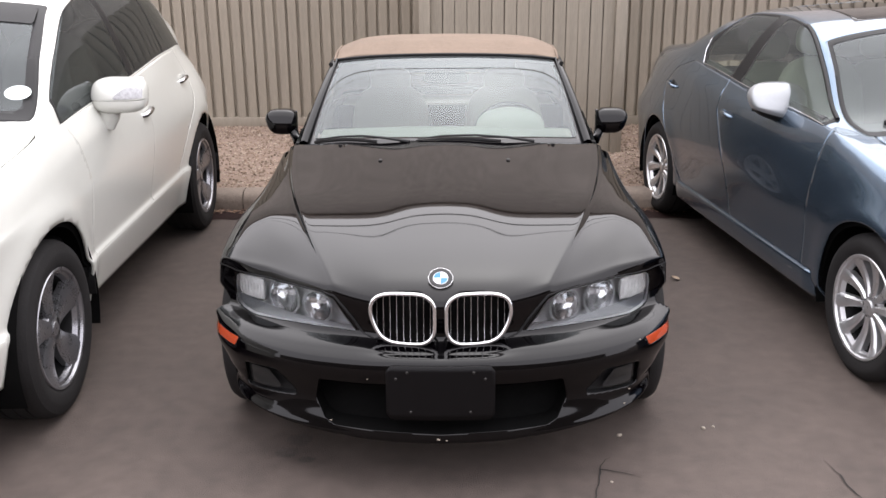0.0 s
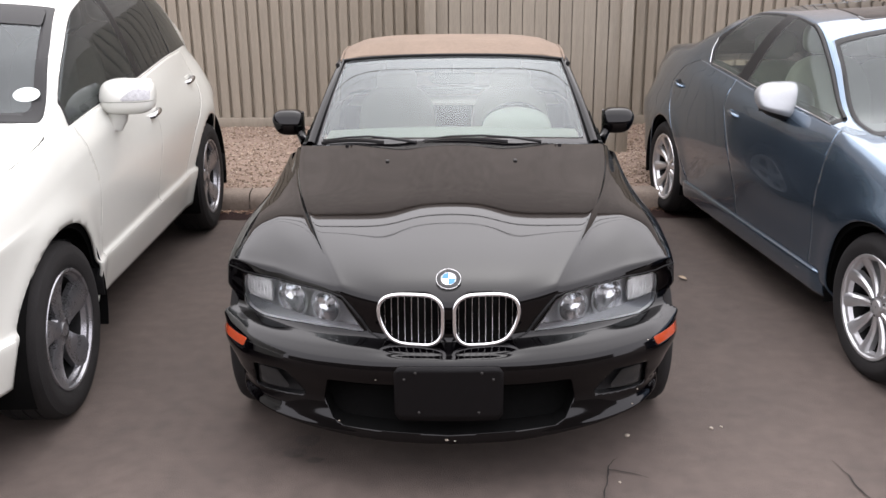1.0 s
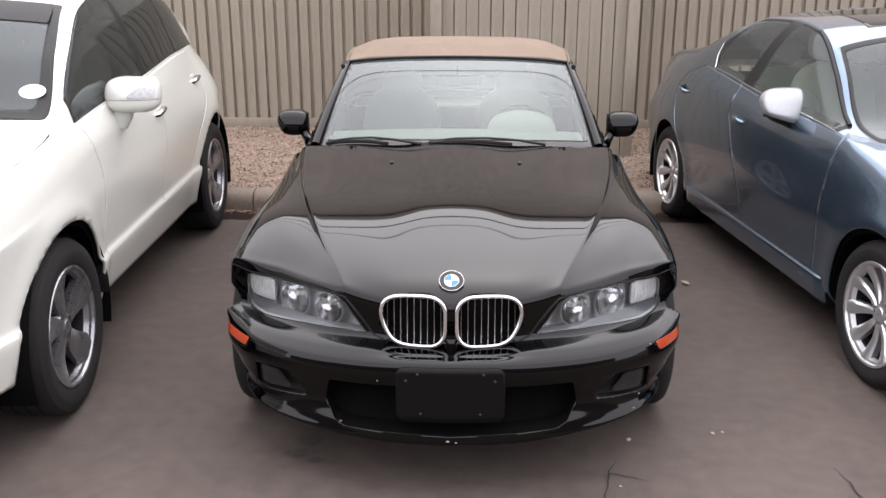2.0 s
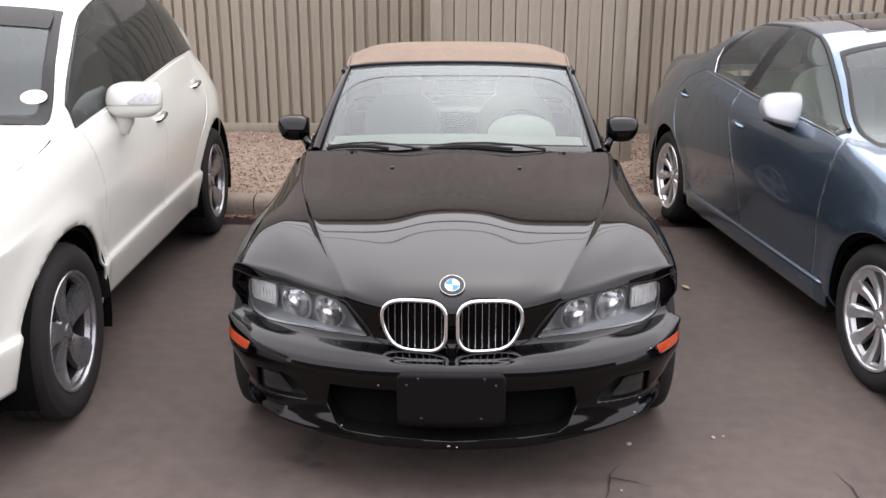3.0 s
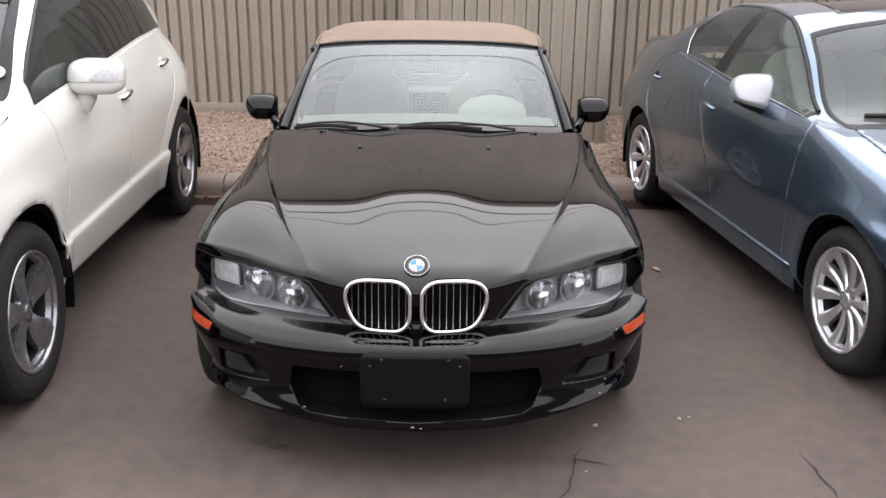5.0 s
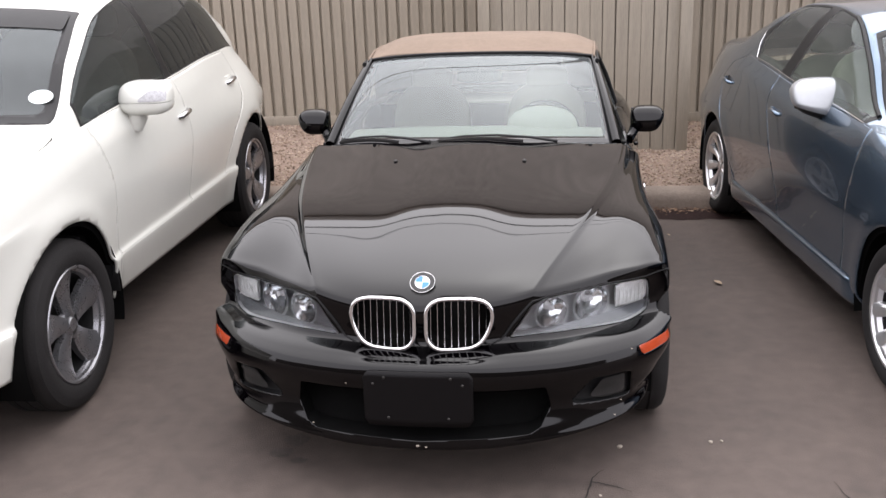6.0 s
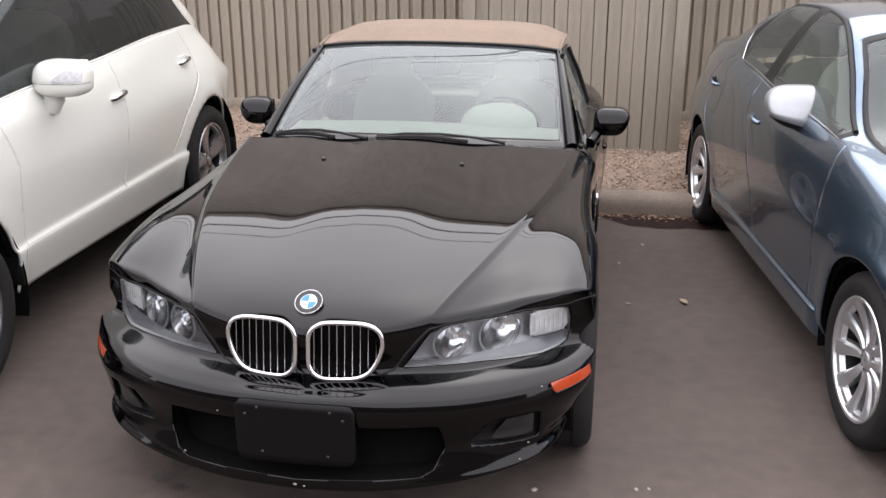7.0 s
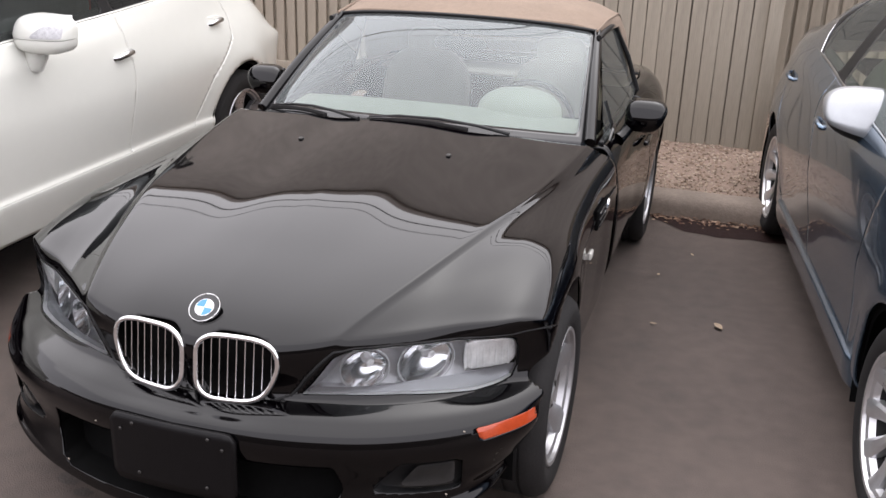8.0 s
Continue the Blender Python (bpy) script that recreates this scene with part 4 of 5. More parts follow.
    for y in U:
        kn = [(0, 0, zt(y)), (0.3, 0.30, zt(y) - 0.004), (0.52, xe(y) - 0.13, ze(y) + 0.70 * (zt(y) - ze(y))), (0.64, xe(y) - 0.045, ze(y) + 0.30 * (zt(y) - ze(y))), (0.72, xe(y), ze(y)), (1.0, xd(y), zd(y))]
        fx, fz = pchip([(k[0], k[1]) for k in kn]), pchip([(k[0], k[2]) for k in kn])
        for w in W:
            V.append((math.copysign(float(fx(abs(w))), w), y + 0.06 * min(1, abs(w) / 0.72) ** 2 * max(0, 1 - (y - 2.40) / 0.5), float(fz(abs(w)))))
    n = len(W)
    canvas = Surf(V, np.stack([np.repeat(U, n), np.tile(W, len(U))], 1), [(i * n + j, i * n + j + 1, (i + 1) * n + j + 1, (i + 1) * n + j) for i in range(len(U) - 1) for j in range(n - 1)])
    rw = [(3.20, -0.42), (3.40, -0.46), (3.40, 0.46), (3.20, 0.42)]
    rf = lambda V, P: shape_2d(P, rw, 0.02)
    top = panel("soft_top", canvas.clip(rf), CANVAS, car, "raised tan canvas soft top", thick=0.012)
    panel("rear_window", canvas.clip(lambda V, P: -rf(V, P)), LAMPGLASS, top, "clear plastic rear window").visible_shadow = False
    edge = [(screen(np.array([u]), np.array([1.0]))[0] + (0, -0.006, 0.006)) for u in np.linspace(-1, 1, 30)]
    panel("front_seal", tube(edge, 0.007, sides=8), TRIM, top)
    for side in (1, -1):
        panel("seam", tube([(side * float(xe(y)), y, float(ze(y)) + 0.002) for y in np.linspace(2.42, 3.25, 24)], 0.006, sides=6), CANVAS, top)
        # side glass
        poly = [(1.90, 0.86), (2.43, 1.174), (2.82, 1.182), (2.92, 0.86)]
        sg = sheet(lambda u, v: np.stack([side * (0.765 - 0.135 * v), u, 0.85 + 0.345 * v + 0 * u], 1), np.linspace(1.85, 2.95, 40), np.linspace(0, 1, 20))
        sg = sg if side > 0 else sg.flipped()
        sg = sg.clip(lambda V, P: -shape_2d(V[:, 1:3], poly, 0.006))
        panel("side_window", sg, TINTED, car).visible_shadow = False
        panel("window_divider", tube([(side * (0.765 - 0.135 * v), 2.13 + 0.02 * v, 0.85 + 0.345 * v) for v in (0.02, 0.35)], 0.008, sides=6), TRIM, car)
        panel("window_rail", tube([(side * 0.632, y, 1.192 + 0.01 * math.sin((y - 2.38) * 6)) for y in np.linspace(2.38, 2.83, 10)] + [(side * 0.70, 2.90, 1.05), (side * 0.765, 2.93, 0.86)], 0.012, sides=8), TRIM, car)
        # door mirror
        mir = ball((side * 0.886, 2.19, 0.912), (0.086, 0.055, 0.066), 3.2)
        mir.V[:, 1] += 0.45 * np.clip(mir.V[:, 2] - 0.915, 0, 1)
        low = np.clip((0.93 - mir.V[:, 2]) / 0.084, 0, 1)
        mir.V[:, 0] -= side * 0.16 * low * (np.abs(mir.V[:, 0]) - 0.81)
        m_ob = panel("door_mirror", mir.clip(lambda V, P: 2.24 - V[:, 1]), BLACK, car, "gloss black door mirror", smooth=60)
        panel("mirror_glass", sheet(lambda u, v: np.stack([side * 0.876 + u, 2.236 + 0 * u, 0.912 + v], 1), np.linspace(-0.07, 0.07, 3), np.linspace(-0.052, 0.052, 3)), CHROME, m_ob)
        arm = [(side * 0.838, 2.19, 0.90), (side * 0.822, 2.175, 0.862), (side * 0.806, 2.15, 0.835), (side * 0.788, 2.12, 0.818)]
        panel("mirror_foot", tube(arm, [0.034, 0.026, 0.024, 0.03], sides=10), BLACK, m_ob, smooth=60)
        part("mirror_triangle", box((0.02, 0.16, 0.03), (side * 0.765, 2.06, 0.848), 0.008, Euler((radians(18), 0, 0)).to_matrix().to_4x4()), BLACK, m_ob)
    # cowl, wipers, nozzles
    cowl = sheet(lambda u, v: np.stack([u * 0.70, 1.60 + 0.19 * u * u + v * 0.10, 0.886 - 0.045 * u * u + 0.008 * v], 1), np.linspace(-1, 1, 30), np.linspace(0, 1, 4))
    panel("cowl", cowl, TRIM, car, "black cowl below the windscreen")
    for x0, x1 in ((-0.64, -0.17), (-0.13, 0.43)):
        w_ob = panel("wiper", tube([screen(np.array([x / 0.70]), np.array([v]))[0] + (0, -0.02, 0.02) for x, v in ((x0, 0.010), (x0 + 0.12, 0.035), ((x0 + x1) / 2, 0.04), (x1 - 0.12, 0.02), (x1, -0.015))], [0.004, 0.006, 0.007, 0.008, 0.010], sides=8, squash=0.8), TRIM, car, "black wiper arm parked on the glass")
        panel("blade", tube([screen(np.array([x / 0.70]), np.array([0.004 + 0.02 * math.sin(k * math.pi)]))[0] + (0, -0.010, 0.008) for k, x in zip(np.linspace(0, 1, 9), np.linspace(x0 - 0.01, x1 - 0.16, 9))], 0.006, sides=6, squash=1.5), RUBBER, w_ob)
    for side in (1, -1):
        z = top_z(nose, side * 0.290, 1.35)
        panel("washer_nozzle", ball((side * 0.290, 1.35, z + 0.003), (0.009, 0.012, 0.005), 2.5, 8), DARK_STEEL, car)
    # number-plate holder, emblem
    holder = sheet(lambda u, v: np.stack([u, -0.010 + 0.22 * u * u + 0 * v, v], 1), np.linspace(-0.187, 0.187, 20), np.linspace(0.286, 0.496, 8))
    hf = lambda V, P: -shape_2d(P, [(-0.176, 0.298), (0.176, 0.298), (0.176, 0.482), (-0.176, 0.482)], 0.006)
    ph = panel("plate_holder", holder.clip(hf), PLATE, car, "empty black number-plate holder", thick=0.012)
    for x, z in ((-0.110, 0.468), (0.110, 0.468), (-0.148, 0.444), (0.148, 0.444), (-0.100, 0.324), (0.100, 0.324)):
        panel("screw", ball((x, -0.012 + 0.22 * x * x, z), (0.005, 0.003, 0.005), 2, 8), DARK_STEEL, ph)
    # flakes of paint knocked off the chin and the bumper's corners
    for x, z, r in ((-0.008, 0.218, 0.006), (0.020, 0.214, 0.004), (0.646, 0.262, 0.004), (0.668, 0.300, 0.004), (-0.377, 0.262, 0.004), (0.701, 0.478, 0.004), (-0.245, 0.430, 0.003)):
        c = np.array((x, face_y(nose, x, z) - 0.001, z))
        bit = ball((0, 0, 0), (r, 0.0012, r * 0.6), 2.6, 5)
        panel("paint_chip", bit.moved(c), PAPER, car, "pale chip in the black paint")
    em = new("emblem")
    em.parent = car
    em["label"] = "round blue and white emblem on the bonnet"
    em.matrix_basis = pose(0, 0.190, 0.724, 35, 0, 0)
    panel("disc", lathe([(0.0005, 0.007), (0.039, 0.006), (0.0425, 0.0)], 40, "Z").flipped(), GLOSSY, em)
    for r in (0.0418, 0.0252):
        panel("ring", tube([(r * math.cos(a), r * math.sin(a), 0.0065) for a in np.linspace(0, 2 * math.pi, 40, endpoint=False)], 0.0009, closed=True, sides=6), CHROME, em)
    for q in range(4):
        a0 = q * math.pi / 2
        fan = [(0, 0, 0.0075)] + [(0.0245 * math.cos(a0 + k * math.pi / 16), 0.0245 * math.sin(a0 + k * math.pi / 16), 0.0075) for k in range(9)]
        panel("quadrant", Surf(fan, np.zeros((10, 2)), [(0, k, k + 1) for k in range(1, 9)]), (EMBLEM_WHITE, EMBLEM_BLUE)[q % 2], em)
    # wheels
    for side in (1, -1):
        for ya in (FRONT_AXLE, REAR_AXLE):
            build_wheel(car, (side * (0.745 if ya < 2 else 0.735), ya, 0.315), side, 0.315, 0.225, 0.214, 5, WORN_ALLOY, "five", WORN_ALLOY)
    # cabin
    dash = sheet(lambda u, v: np.stack([u * 0.66, 1.69 + 0.20 * u ** 2 + 0.50 * v * (1 - 0.25 * u ** 2), 0.872 - 0.035 * u ** 2 + 0.03 * np.sin(v * 1.9) - 0.09 * np.clip(v - 0.8, 0, 1) * 2], 1), np.linspace(-1, 1, 30), np.linspace(0, 1.3, 14))
    dd = panel("dashboard", dash, CREAM, car, "cream dashboard top", thick=0.02)
    hood_ = ball((0.345, 2.19, 0.872), (0.185, 0.13, 0.110), 2.3)
    panel("instrument_hood", hood_.clip(lambda V, P: V[:, 2] - 0.85), CREAM, dd)
    panel("dash_face", sheet(lambda u, v: np.stack([u * 0.68, 2.35 + 0.02 * v + 0 * u, 0.84 - 0.3 * v], 1), np.linspace(-1, 1, 6), np.linspace(0, 1, 4)), TRIM, dd)
    ring = [(0.35 + 0.18 * math.cos(a), 2.46 - 0.06 * math.sin(a), 0.80 + 0.17 * math.sin(a)) for a in np.linspace(0, 2 * math.pi, 40, endpoint=False)]
    st = panel("steering_wheel", tube(ring, 0.014, closed=True), TRIM, car)
    panel("boss", ball((0.35, 2.46, 0.80), (0.07, 0.03, 0.06), 2.5, 10), TRIM, st)
    for side in (1, -1):
        seat = panel("seat", ball((side * 0.35, 2.72, 0.45), (0.25, 0.24, 0.10), 3.5, 14), BEIGE, car, "beige leather seat with a headrest")
        bk = ball((0, 0, 0), (0.24, 0.075, 0.30), 3.0, 14)
        a = radians(-14)
        bk = Surf(np.stack([bk.V[:, 0] + side * 0.35, bk.V[:, 1] * math.cos(a) - bk.V[:, 2] * math.sin(a) + 2.95, bk.V[:, 1] * math.sin(a) + bk.V[:, 2] * math.cos(a) + 0.70], 1), bk.P, bk.F)
        panel("backrest", bk, BEIGE, seat)
        panel("headrest", ball((side * 0.35, 3.02, 1.02), (0.125, 0.05, 0.075), 3.0, 12), BEIGE, seat)
    part("cabin_floor", box((1.4, 1.3, 0.04), (0, 2.7, 0.34)), TRIM, car)
    part("rear_shelf", box((1.35, 0.35, 0.05), (0, 3.3, 0.84), 0.02), BEIGE, car)
    part("bulkhead", box((1.40, 0.04, 0.50), (0, 3.14, 0.60)), TRIM, car)
    rm = panel("rear_view_mirror", ball((0.0, 2.40, 1.115), (0.125, 0.018, 0.034), 3.4, 12), TRIM, car, "black interior mirror")
    panel("stalk", tube([(0, 2.39, 1.14), (0, 2.40, 1.19)], 0.008, sides=6), TRIM, rm)


PLATE = material("matt_black_plate_plastic", (0.003, 0.0026, 0.003), 0.45, spec=0.2, vary=0.25, scale=25, bump=0.05, bump_scale=200)
EMBLEM_WHITE = material("emblem_white", (0.8, 0.82, 0.84), 0.25, vary=0.03, scale=80)
EMBLEM_BLUE = material("emblem_blue", (0.05, 0.20, 0.55), 0.25, vary=0.05, scale=80)
finish_roadster(roadster, nose_sheet)


# ---- the parked cars on either side: shared body builder ----
def body_sheet(y0, y1, lines, flare, axles, n=280, m=100):
    """One half (+x) of a car's skin; lines: pairs of curves x(y), z(y) from the sill up to the roof's middle line."""
    S = np.concatenate([np.linspace(0, 5, 60)[:-1], np.linspace(5, 6, 18)[:-1], np.linspace(6, len(lines) - 1, m - 76)])
    Y = np.linspace(y0, y1, n)
    V = np.zeros((n, len(S), 3))
    kn = np.arange(len(lines))
    for i, y in enumerate(Y):
        q = [(float(fx(y)), float(fz(y))) for fx, fz in lines]
        V[i, :, 0] = pchip(list(zip(kn, [a for a, _ in q])))(S)
        V[i, :, 2] = pchip(list(zip(kn, [b for _, b in q])))(S)
        V[i, :, 1] = y
    for ya, za, r in axles:
        d = np.hypot(V[:, :, 1] - ya, V[:, :, 2] - za)
        V[:, :, 0] += flare * np.exp(-((d - r - 0.02) / 0.07) ** 2) * (V[:, :, 2] < 0.95) * (V[:, :, 0] > 0.4)
    k = len(S)
    F = [(i * k + j, (i + 1) * k + j, (i + 1) * k + j + 1, i * k + j + 1) for i in range(n - 1) for j in range(k - 1)]
    return Surf(V.reshape(-1, 3), np.stack([np.repeat(Y, k), np.tile(S, n)], 1), F)


def wheel_cut(ya, za, r):
    return lambda V, P: np.where(V[:, 0] > 0.45, np.hypot(V[:, 1] - ya, V[:, 2] - za) - r, 1.0)


def both(name, surf, mat, parent, label="", thick=0.0, near=0):
    """The half sheet and its mirror image as two parts."""
    surf = surf.weld(0.002)
    a = panel(name, surf, mat, parent, label, thick)
    b = panel(name, surf.mirrored(), mat, parent, label, thick)
    return a, b


def inner_skin(shell, car):
    """Dark panels behind the doors' shut lines and a grey lining under the roof."""
    deep = lambda s: Surf(s.V * (0.97, 1, 1) - (0, 0, 0.022), s.P, s.F)
    both("inner_panel", deep(shell.clip(lambda V, P: 5.0 - P[:, 1])), DARK, car)
    both("roof_lining", deep(shell.clip(lambda V, P: np.minimum(P[:, 1] - 5.0, V[:, 2] - 1.02))), LINING, car, "dark grey cloth roof lining")
    for sx in (1, -1):
        sill = []
        for y in np.linspace(0.62, 2.1, 14):
            v = shell.V[np.argmin(np.hypot(shell.P[:, 0] - y, (shell.P[:, 1] - 5.03) * 0.4))]
            sill.append((sx * (v[0] - 0.030), v[1], v[2] + 0.004))
        panel("door_sill_trim", tube(sill, 0.022, sides=8), LINING, car)


def side_view(poly, r=0.0, below=5.02):
    return lambda V, P: np.where(P[:, 1] < below, shape_2d(V[:, 1:3], poly, r), 1.0)


def car_seat(parent, x, y, z, mat, label):
    seat = panel("seat", ball((x, y, z), (0.25, 0.25, 0.11), 3.5, 12), mat, parent, label)
    bk = ball((0, 0, 0), (0.25, 0.085, 0.34), 3.0, 12)
    a = radians(-14)
    panel("backrest", Surf(np.stack([bk.V[:, 0] + x, bk.V[:, 1] * math.cos(a) - bk.V[:, 2] * math.sin(a) + y + 0.27, bk.V[:, 1] * math.sin(a) + bk.V[:, 2] * math.cos(a) + z + 0.38], 1), bk.P, bk.F), mat, seat)
    panel("headrest", ball((x, y + 0.37, z + 0.80), (0.13, 0.055, 0.09), 3.0, 10), mat, seat)


# ---- the white sport utility ----
def build_white():
    yaw = math.degrees(math.atan2(0.098, 2.65))
    R = pose(0, 0, 0, 0, 0, yaw)
    o = Vector((-1.533, 3.462, 0)) - R @ Vector((0.905, 0, 0))
    car = thing("sport_utility", pose(o.x, o.y, 0, 0, 0, yaw), "pearl white sport utility car with grey alloy wheels", "car")
    wt = pchip([(-0.96, 0.50), (-0.9, 0.70), (-0.75, 0.86), (-0.5, 0.955), (-0.2, 0.99), (0.2, 1), (2.3, 1), (2.75, 0.985), (3.1, 0.93), (3.4, 0.84), (3.62, 0.70)])
    W = lambda x: (lambda y: x * wt(y))
    wu = pchip([(0.9, 1.0), (1.4, 0.987), (2.2, 0.945), (2.85, 0.865), (3.1, 0.785), (3.35, 0.70), (3.62, 0.56)])
    U = lambda x: (lambda y: x * min(float(wt(y)), float(wu(y))))
    wq = pchip([(0.9, 1.0), (1.4, 0.987), (2.2, 0.945), (2.45, 0.927), (2.85, 0.905), (3.1, 0.865), (3.35, 0.785), (3.62, 0.64)])
    zb = pchip([(-0.96, 0.74), (-0.8, 0.85), (-0.5, 0.97), (0, 1.06), (0.25, 1.105), (0.34, 1.115), (1.4, 1.175), (2.2, 1.21), (2.6, 1.21), (2.9, 1.185), (3.2, 1.10), (3.6, 0.95)])
    zr = pchip([(-0.96, 0.76), (-0.8, 0.89), (-0.4, 1.03), (0.0, 1.10), (0.2, 1.15), (0.55, 1.38), (0.95, 1.56), (1.4, 1.62), (1.9, 1.615), (2.3, 1.57), (2.6, 1.48), (2.78, 1.36), (2.95, 1.235), (3.2, 1.14), (3.4, 1.06), (3.62, 0.98)])
    xr = pchip([(-0.96, 0.40), (-0.5, 0.70), (0.0, 0.76), (0.2, 0.855), (0.55, 0.795), (0.95, 0.715), (1.4, 0.675), (2.0, 0.675), (2.6, 0.68), (2.9, 0.73), (3.2, 0.66), (3.62, 0.45)])
    zm = pchip([(-0.96, 0.78), (-0.8, 0.92), (-0.4, 1.07), (0.05, 1.15), (0.15, 1.17), (0.5, 1.41), (0.9, 1.61), (1.4, 1.655), (2.3, 1.65), (2.9, 1.58), (3.3, 1.30), (3.62, 1.05)])
    sill = pchip([(-0.96, 0.30), (-0.5, 0.31), (0.4, 0.31), (2.2, 0.285), (3.6, 0.36)])
    lines = [(W(0.86), sill), (W(0.905), lambda y: 0.49), (W(0.892), lambda y: 0.53), (W(0.932), lambda y: 0.83), (lambda y: 0.925 * min(float(wt(y)), float(wq(y))), lambda y: zb(y) - 0.13), (U(0.885), zb), (lambda y: min(float(xr(y)), 0.88 * float(wt(y)), 0.88 * float(wu(y))), zr), (level(0.0), zm)]
    axles = [(0.0, 0.36, 0.425), (2.65, 0.36, 0.415)]
    skin = body_sheet(-0.96, 3.62, lines, 0.016, axles)
    for a in axles:
        skin = skin.clip(wheel_cut(*a))
    par = lambda poly, r=0.0: (lambda V, P: shape_2d(P, poly, r))
    panes = {"front": [(0.36, 5.07), (1.35, 5.07), (1.26, 5.90), (0.36, 5.90)], "rear": [(1.45, 5.07), (2.14, 5.07), (2.00, 5.90), (1.36, 5.90)], "quarter": [(2.19, 5.07), (2.78, 5.07), (2.44, 5.9), (2.06, 5.90)]}
    window_all = [(0.33, 5.04), (2.83, 5.04), (2.48, 5.93), (0.33, 5.93)]
    screen = [(0.20, 6.135), (0.90, 6.115), (0.90, 7.5), (0.12, 7.5)]
    roof_glass = par(window_all)
    shell = skin.clip(roof_glass).clip(par(screen))
    d1 = [(0.50, 0.50), (1.45, 0.50), (1.50, 0.9), (1.41, 1.30), (0.30, 1.30), (0.375, 1.10), (0.47, 0.87)]
    d2 = [(1.45, 0.50), (2.06, 0.50), (2.26, 0.74), (2.52, 0.93), (2.56, 1.05), (2.42, 1.30), (1.41, 1.30), (1.50, 0.9)]
    bonnet_f = lambda V, P: np.where(P[:, 1] > 5.35, shape_2d(V[:, :2] * (1, 1), [(-1, -0.82), (0.78, -0.82), (0.86, 0.13), (-1, 0.13)]), 1.0)
    rest = shell.clip(lambda V, P: side_view(d1)(V, P) - 0.0006).clip(lambda V, P: side_view(d2)(V, P) - 0.0006).clip(lambda V, P: bonnet_f(V, P) - 0.003)
    crease = [(0.47, 0.2), (2.24, 0.2), (2.24, 0.505), (0.47, 0.505)]
    sillp = lambda V, P: shape_2d(V[:, 1:3], crease)
    both("body", rest.clip(lambda V, P: sillp(V, P)), WHITE, car, "pearl white painted body shell", thick=0.012)
    both("sill_panel", rest.clip(lambda V, P: -sillp(V, P)).clip(lambda V, P: -np.minimum(P[:, 1] - 1.7, 99)), WHITE, car, thick=0.02)
    both("bonnet", shell.clip(lambda V, P: -bonnet_f(V, P) - 0.002), WHITE, car, thick=0.012)
    inner_skin(shell, car)
    for nm, d in (("front_door", d1), ("rear_door", d2)):
        a, b = both(nm, shell.clip(lambda V, P: -side_view(d)(V, P) - 0.0006), WHITE, car, thick=0.012)
        y, z, dx = (1.417, 0.987, -0.012) if nm == "front_door" else (2.372, 1.032, -0.052)
        for ob, sx in ((a, 1), (b, -1)):
            cup = part("handle_cup", box((0.012, 0.13, 0.066), (sx * (0.922 + dx), y + 0.005, z), 0.006), WHITE, ob)
            bar = tube([(sx * (q + dx), y + u, z + v) for q, u, v in ((0.925, -0.075, -0.008), (0.948, -0.055, -0.003), (0.953, 0.0, 0.004), (0.95, 0.055, 0.010), (0.925, 0.08, 0.012))], [0.010, 0.014, 0.015, 0.014, 0.010], sides=12)
            panel("handle", bar, DULL_CHROME, ob, "chrome door handle")
    # black window surround, then panes in front of it
    both("window_surround", skin.clip(lambda V, P: -roof_glass(V, P)).clip(lambda V, P: np.minimum(np.minimum(par(panes["front"], 0.01)(V, P), par(panes["rear"], 0.01)(V, P)), par(panes["quarter"], 0.01)(V, P))), TRIM, car, "black window pillars", thick=0.01)
    for key, mat in (("front", FRONTPANE), ("rear", PRIVACY), ("quarter", PRIVACY)):
        for ob in both("side_window", skin.clip(lambda V, P: -par(panes[key], 0.01)(V, P)), mat, car):
            ob.visible_shadow = False
    sc = [(0.26, 6.235), (0.86, 6.20), (0.86, 7.5), (0.17, 7.5)]
    both("screen_surround", skin.clip(lambda V, P: -par(screen)(V, P)).clip(par(sc)), TRIM, car, "black windscreen border", thick=0.01)
    for ob in both("windscreen", skin.clip(lambda V, P: -par(sc)(V, P)), CARGLASS, car, "windscreen with a small oval sticker"):
        ob.visible_shadow = False
    both("sun_band", skin.clip(lambda V, P: -par([(0.72, 6.2), (0.855, 6.18), (0.855, 7.5), (0.70, 7.5)])(V, P)).moved((0, -0.003, 0.004)), TRIM, car, "dark sun band along the top of the windscreen")
    # sticker inside the windscreen
    i = np.argmin(np.hypot(skin.P[:, 0] - 0.33, (skin.P[:, 1] - 6.27) * 0.3))
    c = skin.V[i]
    stick = Surf([c + (0.002, -0.006, 0.006)] + [c + (0.055 * math.cos(a), -0.006 + 0.024 * math.sin(a), 0.006 + 0.026 * math.sin(a)) for a in np.linspace(0, 2 * math.pi, 28, endpoint=False)], np.zeros((29, 2)), [(0, k + 1, (k + 1) % 28 + 1) for k in range(28)])
    panel("sticker", stick, STICKER, car, "pale oval sticker on the windscreen")
    # lower bumper corner line, mirrors, lamps
    both("bumper_lip", body_strip(skin, -0.93, -0.44, 0.2, 0.5), WHITE, car, "raised lower bumper corner", thick=0.02)
